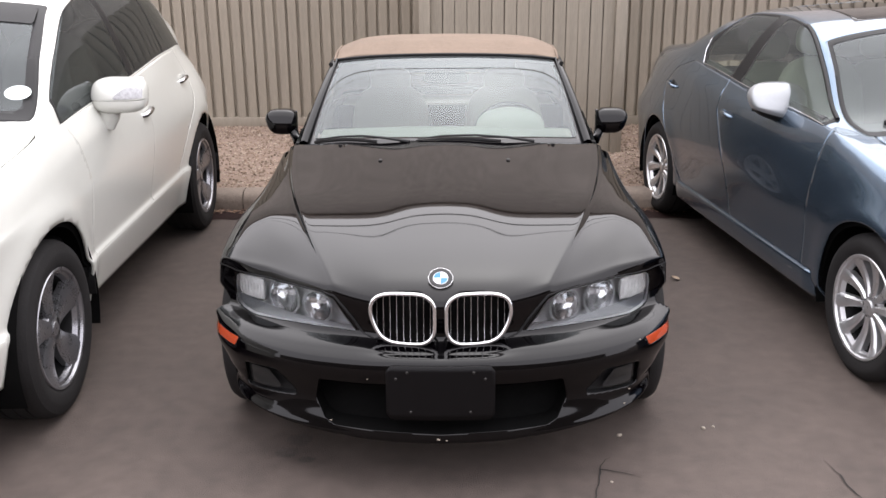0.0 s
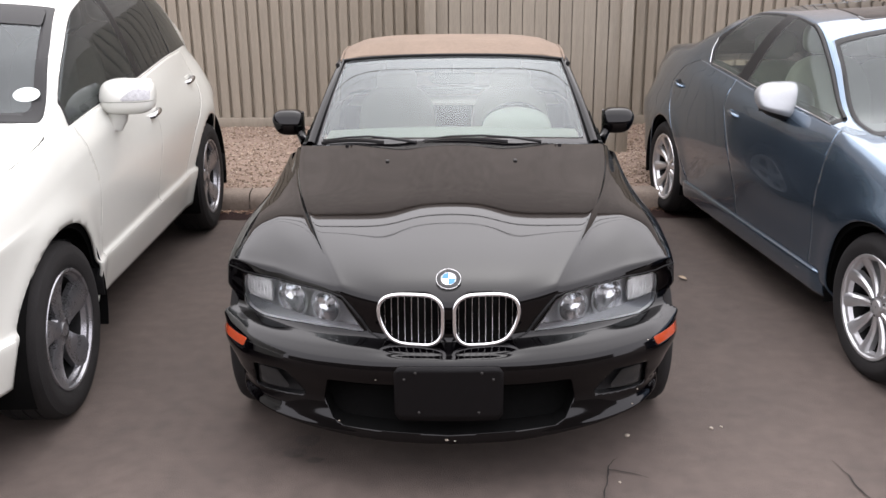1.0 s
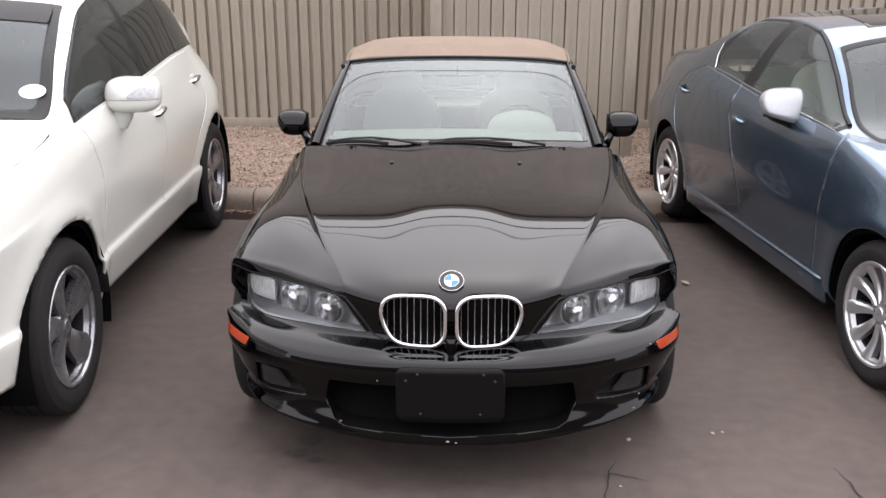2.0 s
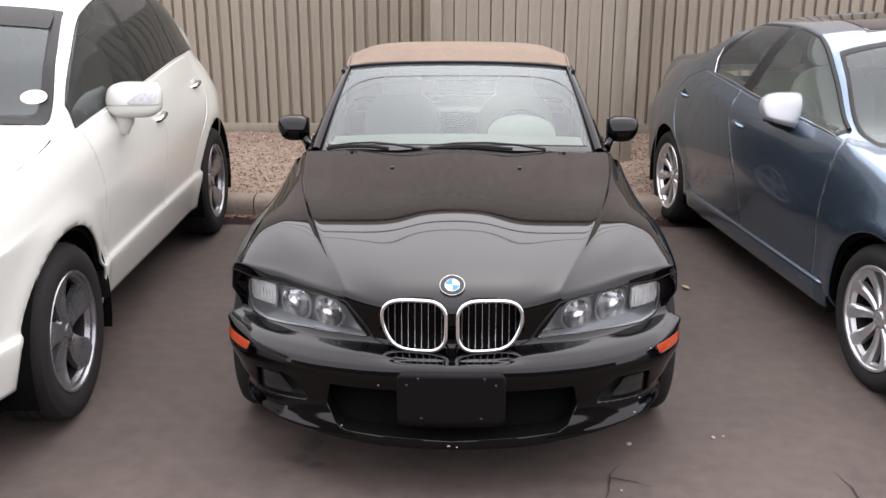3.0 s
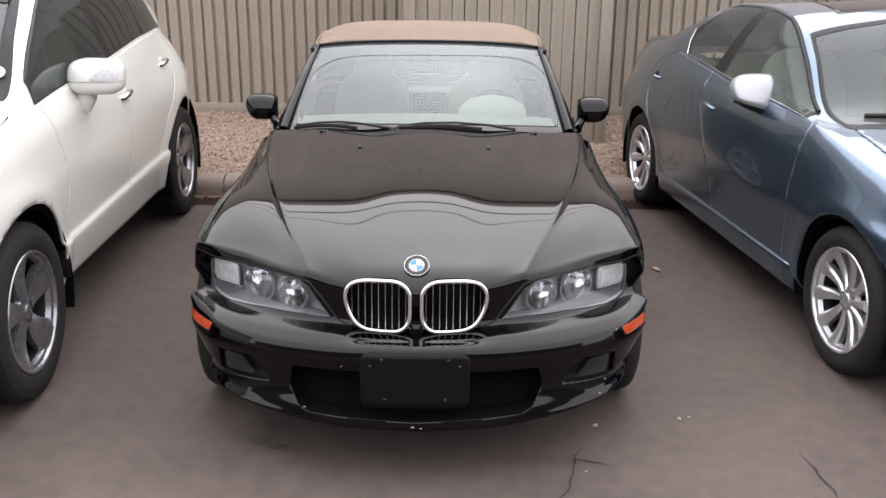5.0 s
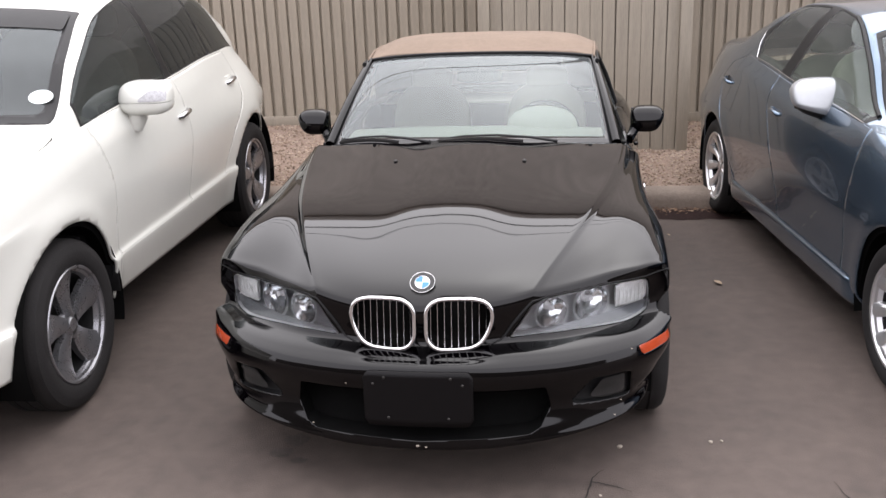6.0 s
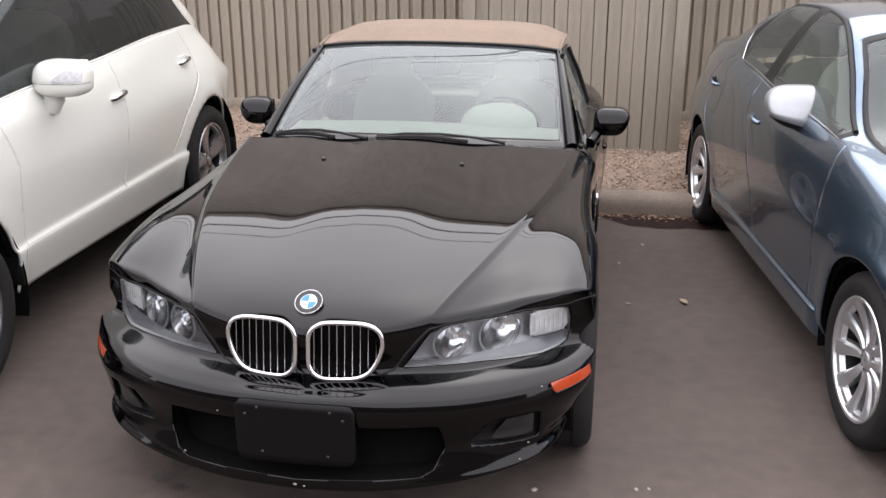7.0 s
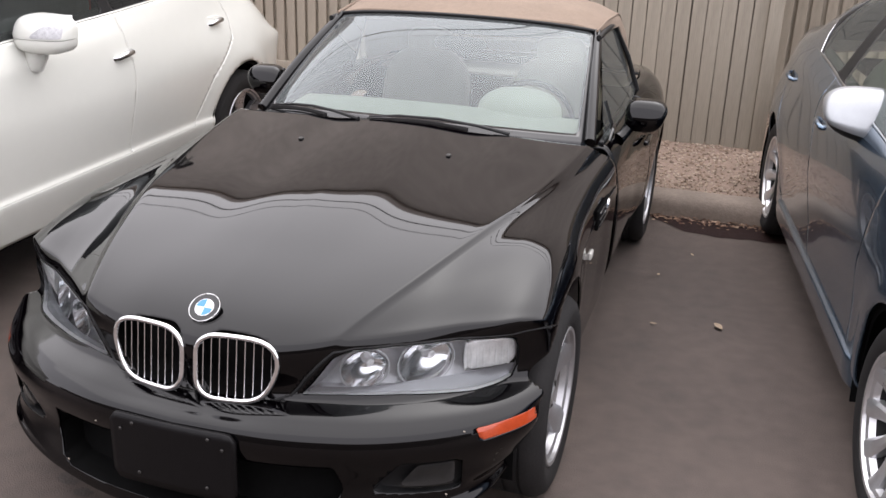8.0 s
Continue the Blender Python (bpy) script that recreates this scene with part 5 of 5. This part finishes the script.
    for sx in (1, -1):
        mir = ball((sx * 0.99, 0.80, 1.170), (0.122, 0.09, 0.080), 3.4, 20)
        mv = mir.V.copy()
        mv[:, 2] -= 0.03 * np.clip((sx * 0.99 - sx * mv[:, 0] * 1) * 0 + (mv[:, 0] * sx - 0.92), -0.2, 0.2)
        mir = Surf(mv, mir.P, mir.F)
        mv[:, 1] += 0.45 * np.clip(mv[:, 2] - 1.17, 0, 1)
        mv[:, 2] += 0.10 * np.clip(1.17 - mv[:, 2], 0, 1) * np.clip((mv[:, 0] * sx - 0.87) / 0.24, 0, 1)
        mir = Surf(mv, mir.P, mir.F)
        back = mir.clip(lambda V, P: 0.85 - V[:, 1])
        m_ob = panel("door_mirror", back.clip(lambda V, P: V[:, 2] - 1.157), WHITE, car, "white door mirror with a clear turn lamp", smooth=60)
        panel("lower_shell", back.clip(lambda V, P: 1.1545 - V[:, 2]).scaled((0.985, 0.985, 1), (sx * 0.99, 0.80, 1.17)), WHITE, m_ob, smooth=60)
        blink = mir.clip(lambda V, P: 0.80 - V[:, 1]).clip(lambda V, P: -shape_2d(V[:, [0, 2]] * (sx, 1), [(0.99, 1.169), (1.10, 1.172), (1.095, 1.202), (1.04, 1.206)], 0.008))
        panel("turn_lamp", blink.scaled(1.012, (sx * 0.99, 0.80, 1.17)), CLEAR_LAMP, m_ob, "clear turn lamp")
        panel("mirror_foot", tube([(sx * 0.94, 0.80, 1.13), (sx * 0.935, 0.80, 1.075), (sx * 0.915, 0.80, 1.025)], [0.052, 0.046, 0.036], sides=12), WHITE, m_ob)
        panel("mirror_glass", sheet(lambda u, v: np.stack([sx * 0.99 + u, 0.848 + 0 * u, 1.185 + v], 1), np.linspace(-0.10, 0.10, 3), np.linspace(-0.06, 0.06, 3)), CHROME, m_ob)
        for ya in (0.0, 2.65):
            liner = sheet(lambda u, v: np.stack([sx * u, ya + 0.435 * np.cos(v), 0.36 + 0.435 * np.sin(v)], 1), np.linspace(0.5, 0.915, 3), np.linspace(-0.35, math.pi + 0.35, 28))
            panel("wheel_liner", liner, DARK, car)
            build_wheel(car, (sx * 0.80, ya, 0.357), sx, 0.357, 0.235, 0.243, 5, GUNMETAL, "broad", GUNMETAL)
            flap = part("mud_flap", box((0.16, 0.012, 0.13), (sx * 0.83, ya + (0.425 if ya < 1 else 0.435), 0.41 if ya < 1 else 0.36), 0.004), TRIM, car)
        part("tail_lamp", box((0.05, 0.10, 0.20), (sx * 0.61, 3.26, 1.00), 0.02), RED, car)
        part("roof_rail", box((0.03, 1.2, 0.03), (sx * 0.60, 1.7, 1.66), 0.012), TRIM, car)
    part("underbody", box((1.5, 4.1, 0.18), (0, 1.33, 0.36), 0.03), DARK, car)
    part("cabin_lining", box((1.64, 2.9, 0.10), (0, 1.75, 0.60), 0.02), TRIM, car)
    part("dashboard", box((1.5, 0.45, 0.16), (0, 0.55, 1.02), 0.05), GREYSEAT, car)
    for sx in (1, -1):
        car_seat(car, sx * 0.40, 1.25, 0.68, GREYSEAT, "grey cloth front seat")
        car_seat(car, sx * 0.40, 2.10, 0.68, GREYSEAT, "grey cloth rear seat")
    return car


def body_strip(skin, y0, y1, z0, z1):
    s = skin.clip(lambda V, P: np.where(P[:, 1] < 4, -shape_2d(V[:, 1:3], [(y0, z0), (y1, z0), (y1, z1), (y0, z1)]), -1.0))
    return Surf(s.V * (1, 1, 1) + (0.008, 0, 0), s.P, s.F)


CLEAR_LAMP = material("clear_lamp_plastic", (0.42, 0.42, 0.43), 0.12, vary=0.35, scale=90)
STICKER = material("pale_sticker", (0.72, 0.82, 0.78), 0.5, vary=0.08, scale=60)
white_car = build_white()


# ---- the blue-grey saloon ----
def build_blue():
    yaw = math.degrees(math.atan2(0.318, 2.71))
    R = pose(0, 0, 0, 0, 0, yaw)
    o = Vector((1.789, 3.768, 0)) - R @ Vector((-0.865, 0, 0))
    car = thing("saloon_car", pose(o.x, o.y, 0, 0, 0, yaw), "blue-grey metallic four-door saloon with many-spoked wheels", "car")
    wt = pchip([(-0.88, 0.45), (-0.8, 0.68), (-0.65, 0.83), (-0.4, 0.94), (-0.1, 0.99), (0.2, 1), (2.45, 1), (2.8, 0.99), (3.15, 0.96), (3.45, 0.90), (3.66, 0.76)])
    W = lambda x: (lambda y: x * wt(y))
    wu = pchip([(2.1, 1.0), (2.5, 0.985), (2.9, 0.95), (3.3, 0.88), (3.66, 0.68)])
    U = lambda x: (lambda y: x * min(float(wt(y)), float(wu(y))))
    zb = pchip([(-0.88, 0.60), (-0.6, 0.76), (-0.3, 0.84), (0, 0.90), (0.3, 0.965), (0.42, 0.99), (1.36, 1.04), (2.0, 1.095), (2.4, 1.115), (2.8, 1.09), (3.1, 1.045), (3.4, 0.97), (3.66, 0.82)])
    zr = pchip([(-0.88, 0.62), (-0.6, 0.80), (-0.3, 0.88), (0.2, 0.965), (0.52, 1.015), (0.90, 1.25), (1.06, 1.35), (1.22, 1.412), (1.55, 1.44), (1.85, 1.43), (2.1, 1.37), (2.35, 1.28), (2.65, 1.185), (3.0, 1.135), (3.4, 1.08), (3.66, 0.90)])
    xr = pchip([(-0.88, 0.36), (-0.4, 0.62), (0.1, 0.70), (0.52, 0.755), (0.90, 0.675), (1.22, 0.615), (1.55, 0.60), (1.9, 0.615), (2.2, 0.68), (2.5, 0.71), (3.0, 0.70), (3.66, 0.5)])
    zm = pchip([(-0.88, 0.64), (-0.6, 0.84), (-0.3, 0.915), (0.15, 0.985), (0.3, 1.015), (0.65, 1.24), (1.05, 1.45), (1.45, 1.49), (1.9, 1.485), (2.3, 1.38), (2.75, 1.20), (3.0, 1.16), (3.4, 1.12), (3.66, 0.95)])
    lines = [(W(0.80), level(0.205)), (W(0.868), level(0.30)), (W(0.878), level(0.46)), (W(0.898), level(0.66)), (U(0.880), lambda y: zb(y) - 0.13), (U(0.828), zb), (lambda y: min(float(xr(y)), 0.80 * float(wt(y)), 0.80 * float(wu(y))), zr), (level(0.0), zm)]
    axles = [(0.0, 0.32, 0.37), (2.73, 0.32, 0.365)]
    skin = body_sheet(-0.88, 3.66, lines, 0.010, axles)
    for a in axles:
        skin = skin.clip(wheel_cut(*a))
    par = lambda poly, r=0.0: (lambda V, P: shape_2d(P, poly, r))
    panes = {"front": [(0.60, 5.08), (1.55, 5.08), (1.42, 5.90), (0.60, 5.90)], "rear": [(1.70, 5.08), (2.08, 5.08), (2.12, 5.45), (1.95, 5.88), (1.55, 5.88)]}
    window_all = [(0.56, 5.04), (2.14, 5.04), (2.17, 5.6), (1.92, 5.95), (0.56, 5.95)]
    screen = [(0.36, 6.085), (1.02, 6.08), (1.02, 7.5), (0.24, 7.5)]
    sun_roof = [(1.16, 6.42), (1.80, 6.42), (1.80, 7.5), (1.16, 7.5)]
    shell = skin.clip(par(window_all)).clip(par(screen)).clip(par(sun_roof, 0.02))
    d1 = [(0.56, 0.30), (1.42, 0.30), (1.52, 0.6), (1.70, 0.9), (1.66, 1.3), (0.40, 1.3), (0.47, 1.0), (0.52, 0.65)]
    d2 = [(1.42, 0.30), (2.20, 0.30), (2.40, 0.5), (2.62, 0.78), (2.66, 0.92), (2.48, 1.05), (2.20, 1.13), (2.14, 1.3), (1.66, 1.3), (1.70, 0.9), (1.52, 0.6)]
    bonnet_f = lambda V, P: np.where(P[:, 1] > 5.2, shape_2d(V[:, :2], [(-1, -0.74), (0.55, -0.74), (0.71, 0.0), (0.70, 0.36), (-1, 0.22)]), 1.0)
    rest = shell.clip(lambda V, P: side_view(d1)(V, P) - 0.0009).clip(lambda V, P: side_view(d2)(V, P) - 0.0009).clip(lambda V, P: bonnet_f(V, P) - 0.003)
    both("body", rest, BLUE, car, "blue-grey metallic body shell", thick=0.012)
    both("bonnet", shell.clip(lambda V, P: -bonnet_f(V, P) - 0.002), BLUE, car, thick=0.012)
    inner_skin(shell, car)
    both("roof_panel", skin.clip(lambda V, P: -par(sun_roof, 0.016)(V, P)), SUNROOF, car, "dark glass sunroof", thick=0.01)
    for nm, d, y, z in (("front_door", d1, 1.56, 0.886), ("rear_door", d2, 2.50, 0.926)):
        a, b = both(nm, shell.clip(lambda V, P: -side_view(d)(V, P) - 0.0009), BLUE, car, thick=0.012)
        for ob, sx in ((a, 1), (b, -1)):
            panel("handle_cup", ball((sx * 0.866, y - 0.005, z - 0.004), (0.014, 0.058, 0.042), 2.2, 12), TRIM, ob)
            panel("handle", tube([(sx * 0.868, y - 0.075, z - 0.008), (sx * 0.892, y - 0.055, z - 0.002), (sx * 0.898, y, z + 0.005), (sx * 0.892, y + 0.05, z + 0.011), (sx * 0.868, y + 0.072, z + 0.013)], [0.009, 0.012, 0.013, 0.012, 0.009], sides=12), BLUE, ob)
    both("window_surround", skin.clip(lambda V, P: -par(window_all)(V, P)).clip(lambda V, P: np.minimum(par(panes["front"], 0.01)(V, P), par(panes["rear"], 0.01)(V, P))), TRIM, car, "black window pillars", thick=0.01)
    for key in panes:
        for ob in both("side_window", skin.clip(lambda V, P: -par(panes[key], 0.01)(V, P)), TINTED, car):
            ob.visible_shadow = False
    # bright trim round the side windows
    trim = []
    for y, sv in [(0.57, 5.05)] + [(yy, 5.05) for yy in np.linspace(0.7, 2.12, 14)] + [(2.16, 5.35), (2.17, 5.6)]:
        i = np.argmin(np.hypot(skin.P[:, 0] - y, (skin.P[:, 1] - sv) * 0.4))
        trim.append(skin.V[i] + (0.004, 0, 0))
    a = tube(trim, 0.003, sides=6)
    both("window_trim", a, CHROME, car, "bright trim under the side windows")
    upper = []
    for y in np.linspace(0.57, 1.2, 12):
        i = np.argmin(np.hypot(skin.P[:, 0] - y, (skin.P[:, 1] - 5.94) * 0.4))
        upper.append(skin.V[i] + (0.004, 0, 0.002))
    both("upper_seal", tube(upper, 0.011, sides=8), TRIM, car, "black seal above the side windows")
    sc = [(0.41, 6.15), (0.98, 6.13), (0.98, 7.5), (0.28, 7.5)]
    both("screen_surround", skin.clip(lambda V, P: -par(screen)(V, P)).clip(par(sc)), TRIM, car, "black windscreen border", thick=0.01)
    for ob in both("windscreen", skin.clip(lambda V, P: -par(sc)(V, P)), CARGLASS, car, "windscreen mirroring the sky"):
        ob.visible_shadow = False
    panel("wiper", tube([(-0.60, 0.46, 1.03), (-0.30, 0.36, 1.045), (0.1, 0.31, 1.05)], 0.012, sides=8), TRIM, car)
    fin = Surf([(-0.012, 2.02, 1.40), (0.012, 2.02, 1.40), (0.008, 2.16, 1.36), (-0.008, 2.16, 1.36), (0, 2.14, 1.47), (0, 2.16, 1.465)], np.zeros((6, 2)), [(0, 4, 3), (1, 2, 4), (2, 5, 4), (3, 4, 5), (2, 3, 5), (0, 1, 4)])
    panel("aerial_fin", fin, BLUE, car, smooth=0)
    # the side sill, standing proud below the doors
    px, pz = pchip([(0, 0.862), (0.2, 0.882), (0.3, 0.888), (0.36, 0.889), (0.8, 0.880), (1, 0.845)]), pchip([(0, 0.336), (0.2, 0.330), (0.3, 0.324), (0.36, 0.314), (0.8, 0.232), (1, 0.200)])
    end = lambda u: 0.02 * np.clip(1 - np.minimum(u - 0.41, 2.33 - u) / 0.06, 0, 1)
    sill = sheet(lambda u, v: np.stack([px(v) * wt(u) - end(u), u, pz(v)], 1), np.linspace(0.41, 2.33, 60), np.linspace(0, 1, 22)).flipped()
    both("side_sill", sill, BLUE, car, "proud side sill below the doors", thick=0.012)
    for sx in (1, -1):
        mir = ball((sx * 0.838, 1.02, 1.040), (0.148, 0.088, 0.096), 3.0, 20)
        mir.V[:, 1] += 0.55 * np.clip(mir.V[:, 2] - 1.0, 0, 1)
        mir.V[:, 2] += 0.24 * (np.abs(mir.V[:, 0]) - 0.838) * np.clip((1.075 - mir.V[:, 2]) / 0.10, 0, 1)
        m_ob = panel("door_mirror", mir.clip(lambda V, P: 1.09 - V[:, 1]).clip(lambda V, P: V[:, 2] - 0.972 - 0.27 * (np.abs(V[:, 0]) - 0.838)), SKYLIT_CAP, car, "door mirror with sky brightness in its pale cap colour and dark lower shell", smooth=60)
        panel("lower_shell", mir.clip(lambda V, P: 1.09 - V[:, 1]).clip(lambda V, P: 0.972 + 0.27 * (np.abs(V[:, 0]) - 0.838) - V[:, 2]), TRIM, m_ob)
        panel("mirror_glass", sheet(lambda u, v: np.stack([sx * 0.862 + u, 1.086 + 0 * u, 1.05 + v], 1), np.linspace(-0.09, 0.09, 3), np.linspace(-0.065, 0.065, 3)), CHROME, m_ob)
        panel("mirror_foot", tube([(sx * 0.80, 0.99, 0.985), (sx * 0.80, 0.97, 0.955), (sx * 0.80, 0.95, 0.93)], [0.034, 0.034, 0.038], sides=10), BLUE, m_ob)
        for ya in (0.0, 2.73):
            liner = sheet(lambda u, v: np.stack([sx * u, ya + 0.38 * np.cos(v), 0.32 + 0.38 * np.sin(v)], 1), np.linspace(0.5, 0.875, 3), np.linspace(-0.3, math.pi + 0.3, 28))
            panel("wheel_liner", liner, DARK, car)
            build_wheel(car, (sx * 0.765, ya, 0.32), sx, 0.32, 0.225, 0.226, 10, ALLOY, "ten", ALLOY)
    part("underbody", box((1.4, 4.1, 0.16), (0, 1.35, 0.28), 0.03), DARK, car)
    part("cabin_lining", box((1.5, 2.3, 0.10), (0, 1.55, 0.48), 0.02), TRIM, car)
    part("dashboard", box((1.4, 0.40, 0.14), (0, 0.60, 0.90), 0.05), GREYSEAT, car)
    part("parcel_shelf", box((1.2, 0.35, 0.04), (0, 2.35, 1.02), 0.01), TRIM, car)
    for sx in (1, -1):
        car_seat(car, sx * 0.37, 1.22, 0.50, PALE_SEAT, "grey leather front seat")
        car_seat(car, sx * 0.37, 1.85, 0.40, PALE_SEAT, "grey leather rear seat")
    return car


SUNROOF = material("dark_sunroof_glass", (0.012, 0.012, 0.013), 0.06, vary=0.2, scale=6)
blue_car = build_blue()


# ---- small things on the lot ----
def build_crack(x, y, legs, label):
    """A branching crack in the asphalt as a thin sunken dark ribbon."""
    rng = random.Random(int(x * 100) + 5)
    V, F = [], []
    for angle, length in legs:
        px, py, a, n = x, y, radians(angle), int(length / 0.025)
        for i in range(n + 1):
            w = 0.0028 * (1 - 0.75 * i / n) * rng.uniform(0.6, 1.5)
            V += [(px - w * math.sin(a), py + w * math.cos(a), ground_height(px, py) + 0.004), (px + w * math.sin(a), py - w * math.cos(a), ground_height(px, py) + 0.004)]
            if i:
                k = len(V) - 4
                F.append((k, k + 1, k + 3, k + 2))
            a += rng.uniform(-0.45, 0.45)
            px, py = px + 0.025 * math.cos(a), py + 0.025 * math.sin(a)
    ob = panel("crack", Surf(V, np.zeros((len(V), 2)), F), CRACK, smooth=0)
    tagged(ob, label, "crack", kind="structure")


def build_pebble(x, y, size, mat, label, seed):
    rng = np.random.default_rng(seed)
    b = ball((0, 0, 0), (size, size * 0.7, size * 0.45), 2.4, 7)
    V = b.V * (1 + 0.18 * np.array([noise.noise(Vector(v / size * 0.9 + seed)) for v in b.V]))[:, None]
    ob = panel("pebble", Surf(V, b.P, b.F), mat, smooth=50)
    ob.matrix_basis = pose(x, y, ground_height(x, y) + size * 0.35, 0, 0, float(rng.uniform(0, 360)))
    tagged(ob, label, "pebble", "pebbles on the asphalt")


def build_leaf(x, y, z, length, mat, turn, seed):
    """A small dry curled leaf."""
    def place(u, v):
        w = length * 0.28 * np.sin(np.pi * np.clip(u, 0.02, 1)) ** 0.8
        return np.stack([(u - 0.5) * length, v * w, 0.10 * length * (np.abs(v) + 0.6 * np.sin(u * 3 + seed)) + 0.004], 1)
    s = sheet(place, np.linspace(0, 1, 7), np.linspace(-1, 1, 5))
    ob = panel("dry_leaf", s, mat, thick=0.0008)
    ob.matrix_basis = pose(x, y, z + 0.004, 0, 0, turn)
    return tagged(ob, "small dry curled leaf lying on the ground", "leaf", "fallen leaves")


CRACK = material("crack_dirt", (0.02, 0.017, 0.015), 0.95, vary=0.3, scale=40)
LEAF = material("dry_leaf", (0.30, 0.23, 0.16), 0.8, vary=0.3, scale=60, per_object=0.5)
LITTER = island_material("kerb_litter", (0.10, 0.05, 0.035), (0.50, 0.36, 0.26))
build_crack(0.57, 2.98, ((-100, 0.45), (100, 0.10), (15, 0.16)), "branching dark crack in the asphalt")
build_crack(1.42, 2.95, ((-75, 0.4), (120, 0.12)), "thin dark crack in the asphalt")
build_pebble(0.681, 3.23, 0.012, PAPER, "pale flat stone on the asphalt", 3)
build_pebble(1.018, 3.287, 0.010, PAPER, "small grey-tan stone on the asphalt", 5)
build_pebble(1.06, 3.30, 0.007, PAPER, "small grey-tan stone on the asphalt", 8)
build_pebble(0.60, 2.90, 0.006, PAPER, "small grey-tan stone on the asphalt", 9)
build_leaf(1.295, 5.02, 0.0, 0.055, LEAF, -50, 1)
build_leaf(1.02, 4.95, 0.0, 0.03, LEAF, 20, 2)
build_leaf(0.98, 5.55, 0.0, 0.025, LEAF, 80, 3)
build_leaf(1.12, 5.9, 0.0, 0.025, LEAF, 130, 4)


def build_litter():
    """Leaf crumbs and grit swept against the kerb, too many to count."""
    rng = np.random.default_rng(11)
    V, F = [], []
    for _ in range(1500):
        x = rng.uniform(-2.4, 2.2)
        y = KERB_Y - abs(rng.normal(0, 0.055))
        r = rng.uniform(0.004, 0.015) * (1.6 if rng.random() < 0.1 else 1)
        a = rng.uniform(0, 6.28)
        z = ground_height(x, y) + 0.003 + rng.uniform(0, 0.012)
        k = len(V)
        for q, h in ((0, 0), (1.9, 0.2), (3.3, 0.0), (4.6, 0.35)):
            V.append((x + r * math.cos(a + q), y + 0.7 * r * math.sin(a + q), z + h * r))
        F += [(k, k + 1, k + 2), (k, k + 2, k + 3)]
    me = bpy.data.meshes.new("kerb_litter")
    me.from_pydata(V, [], F)
    me.update()
    ob = link_mesh("kerb_litter", me, LITTER, smooth=0)
    tagged(ob, "dry leaf crumbs and grit along the kerb", "litter", kind="stuff")


build_litter()


def build_gutter(x0, x1):
    """A dark band along the foot of the kerb, damp dirt and painted-in shade, with a ragged outer edge."""
    def place(u, v):
        w = np.array([0.26 + 0.08 * noise.noise(Vector((q * 2.3, 0, 4.0))) + 0.025 * noise.noise(Vector((q * 11, 0, 7.0))) for q in u])
        fade = np.clip(np.minimum(u - x0, x1 - u) / 0.25, 0.05, 1)
        y = KERB_Y - 0.004 - v * w * fade
        return np.stack([u, y, np.array([ground_height(a, b) for a, b in zip(u, y)]) + 0.003], 1)
    ob = panel("gutter_dirt_and_shade", sheet(place, np.linspace(x0, x1, 120), np.linspace(0, 1, 4)), GUTTER)
    tagged(ob, "damp dark dirt and painted shade along the foot of the kerb", "dirt", kind="structure")


# One dark colour for the damp dirt and the shade beyond it.
GUTTER = material("damp_dirt_and_shade", (0.020, 0.0095, 0.0085), 0.7, spec=0.15, vary=0.4, scale=9, bump=0.4, bump_scale=90)
build_gutter(-2.1, -0.85)
build_gutter(0.8, 2.3)


def build_stain(x, y, rx, ry, seed):
    """A dark damp patch with a ragged edge, a hair above the asphalt."""
    ring = []
    for a in np.linspace(0, 2 * math.pi, 60, endpoint=False):
        k = 1 + 0.35 * noise.noise(Vector((math.cos(a) * 1.6, math.sin(a) * 1.6, seed))) + 0.15 * noise.noise(Vector((math.cos(a) * 6, math.sin(a) * 6, seed)))
        px, py = x + rx * k * math.cos(a), y + ry * k * math.sin(a)
        ring.append((px, py, ground_height(px, py) + 0.0035))
    V = [(x, y, ground_height(x, y) + 0.0035)] + ring
    ob = panel("oil_stain", Surf(V, np.zeros((61, 2)), [(0, i + 1, (i + 1) % 60 + 1) for i in range(60)]), STAIN)
    tagged(ob, "dark oily stain on the asphalt", "stain", kind="structure")


STAIN = material("oily_asphalt", (0.052, 0.042, 0.037), 0.7, vary=0.35, scale=6, bump=0.3, bump_scale=140)
build_stain(-0.58, 3.10, 0.045, 0.035, 1.0)
build_stain(-0.50, 3.05, 0.03, 0.02, 2.0)
build_stain(-0.55, 3.20, 0.05, 0.04, 3.0)
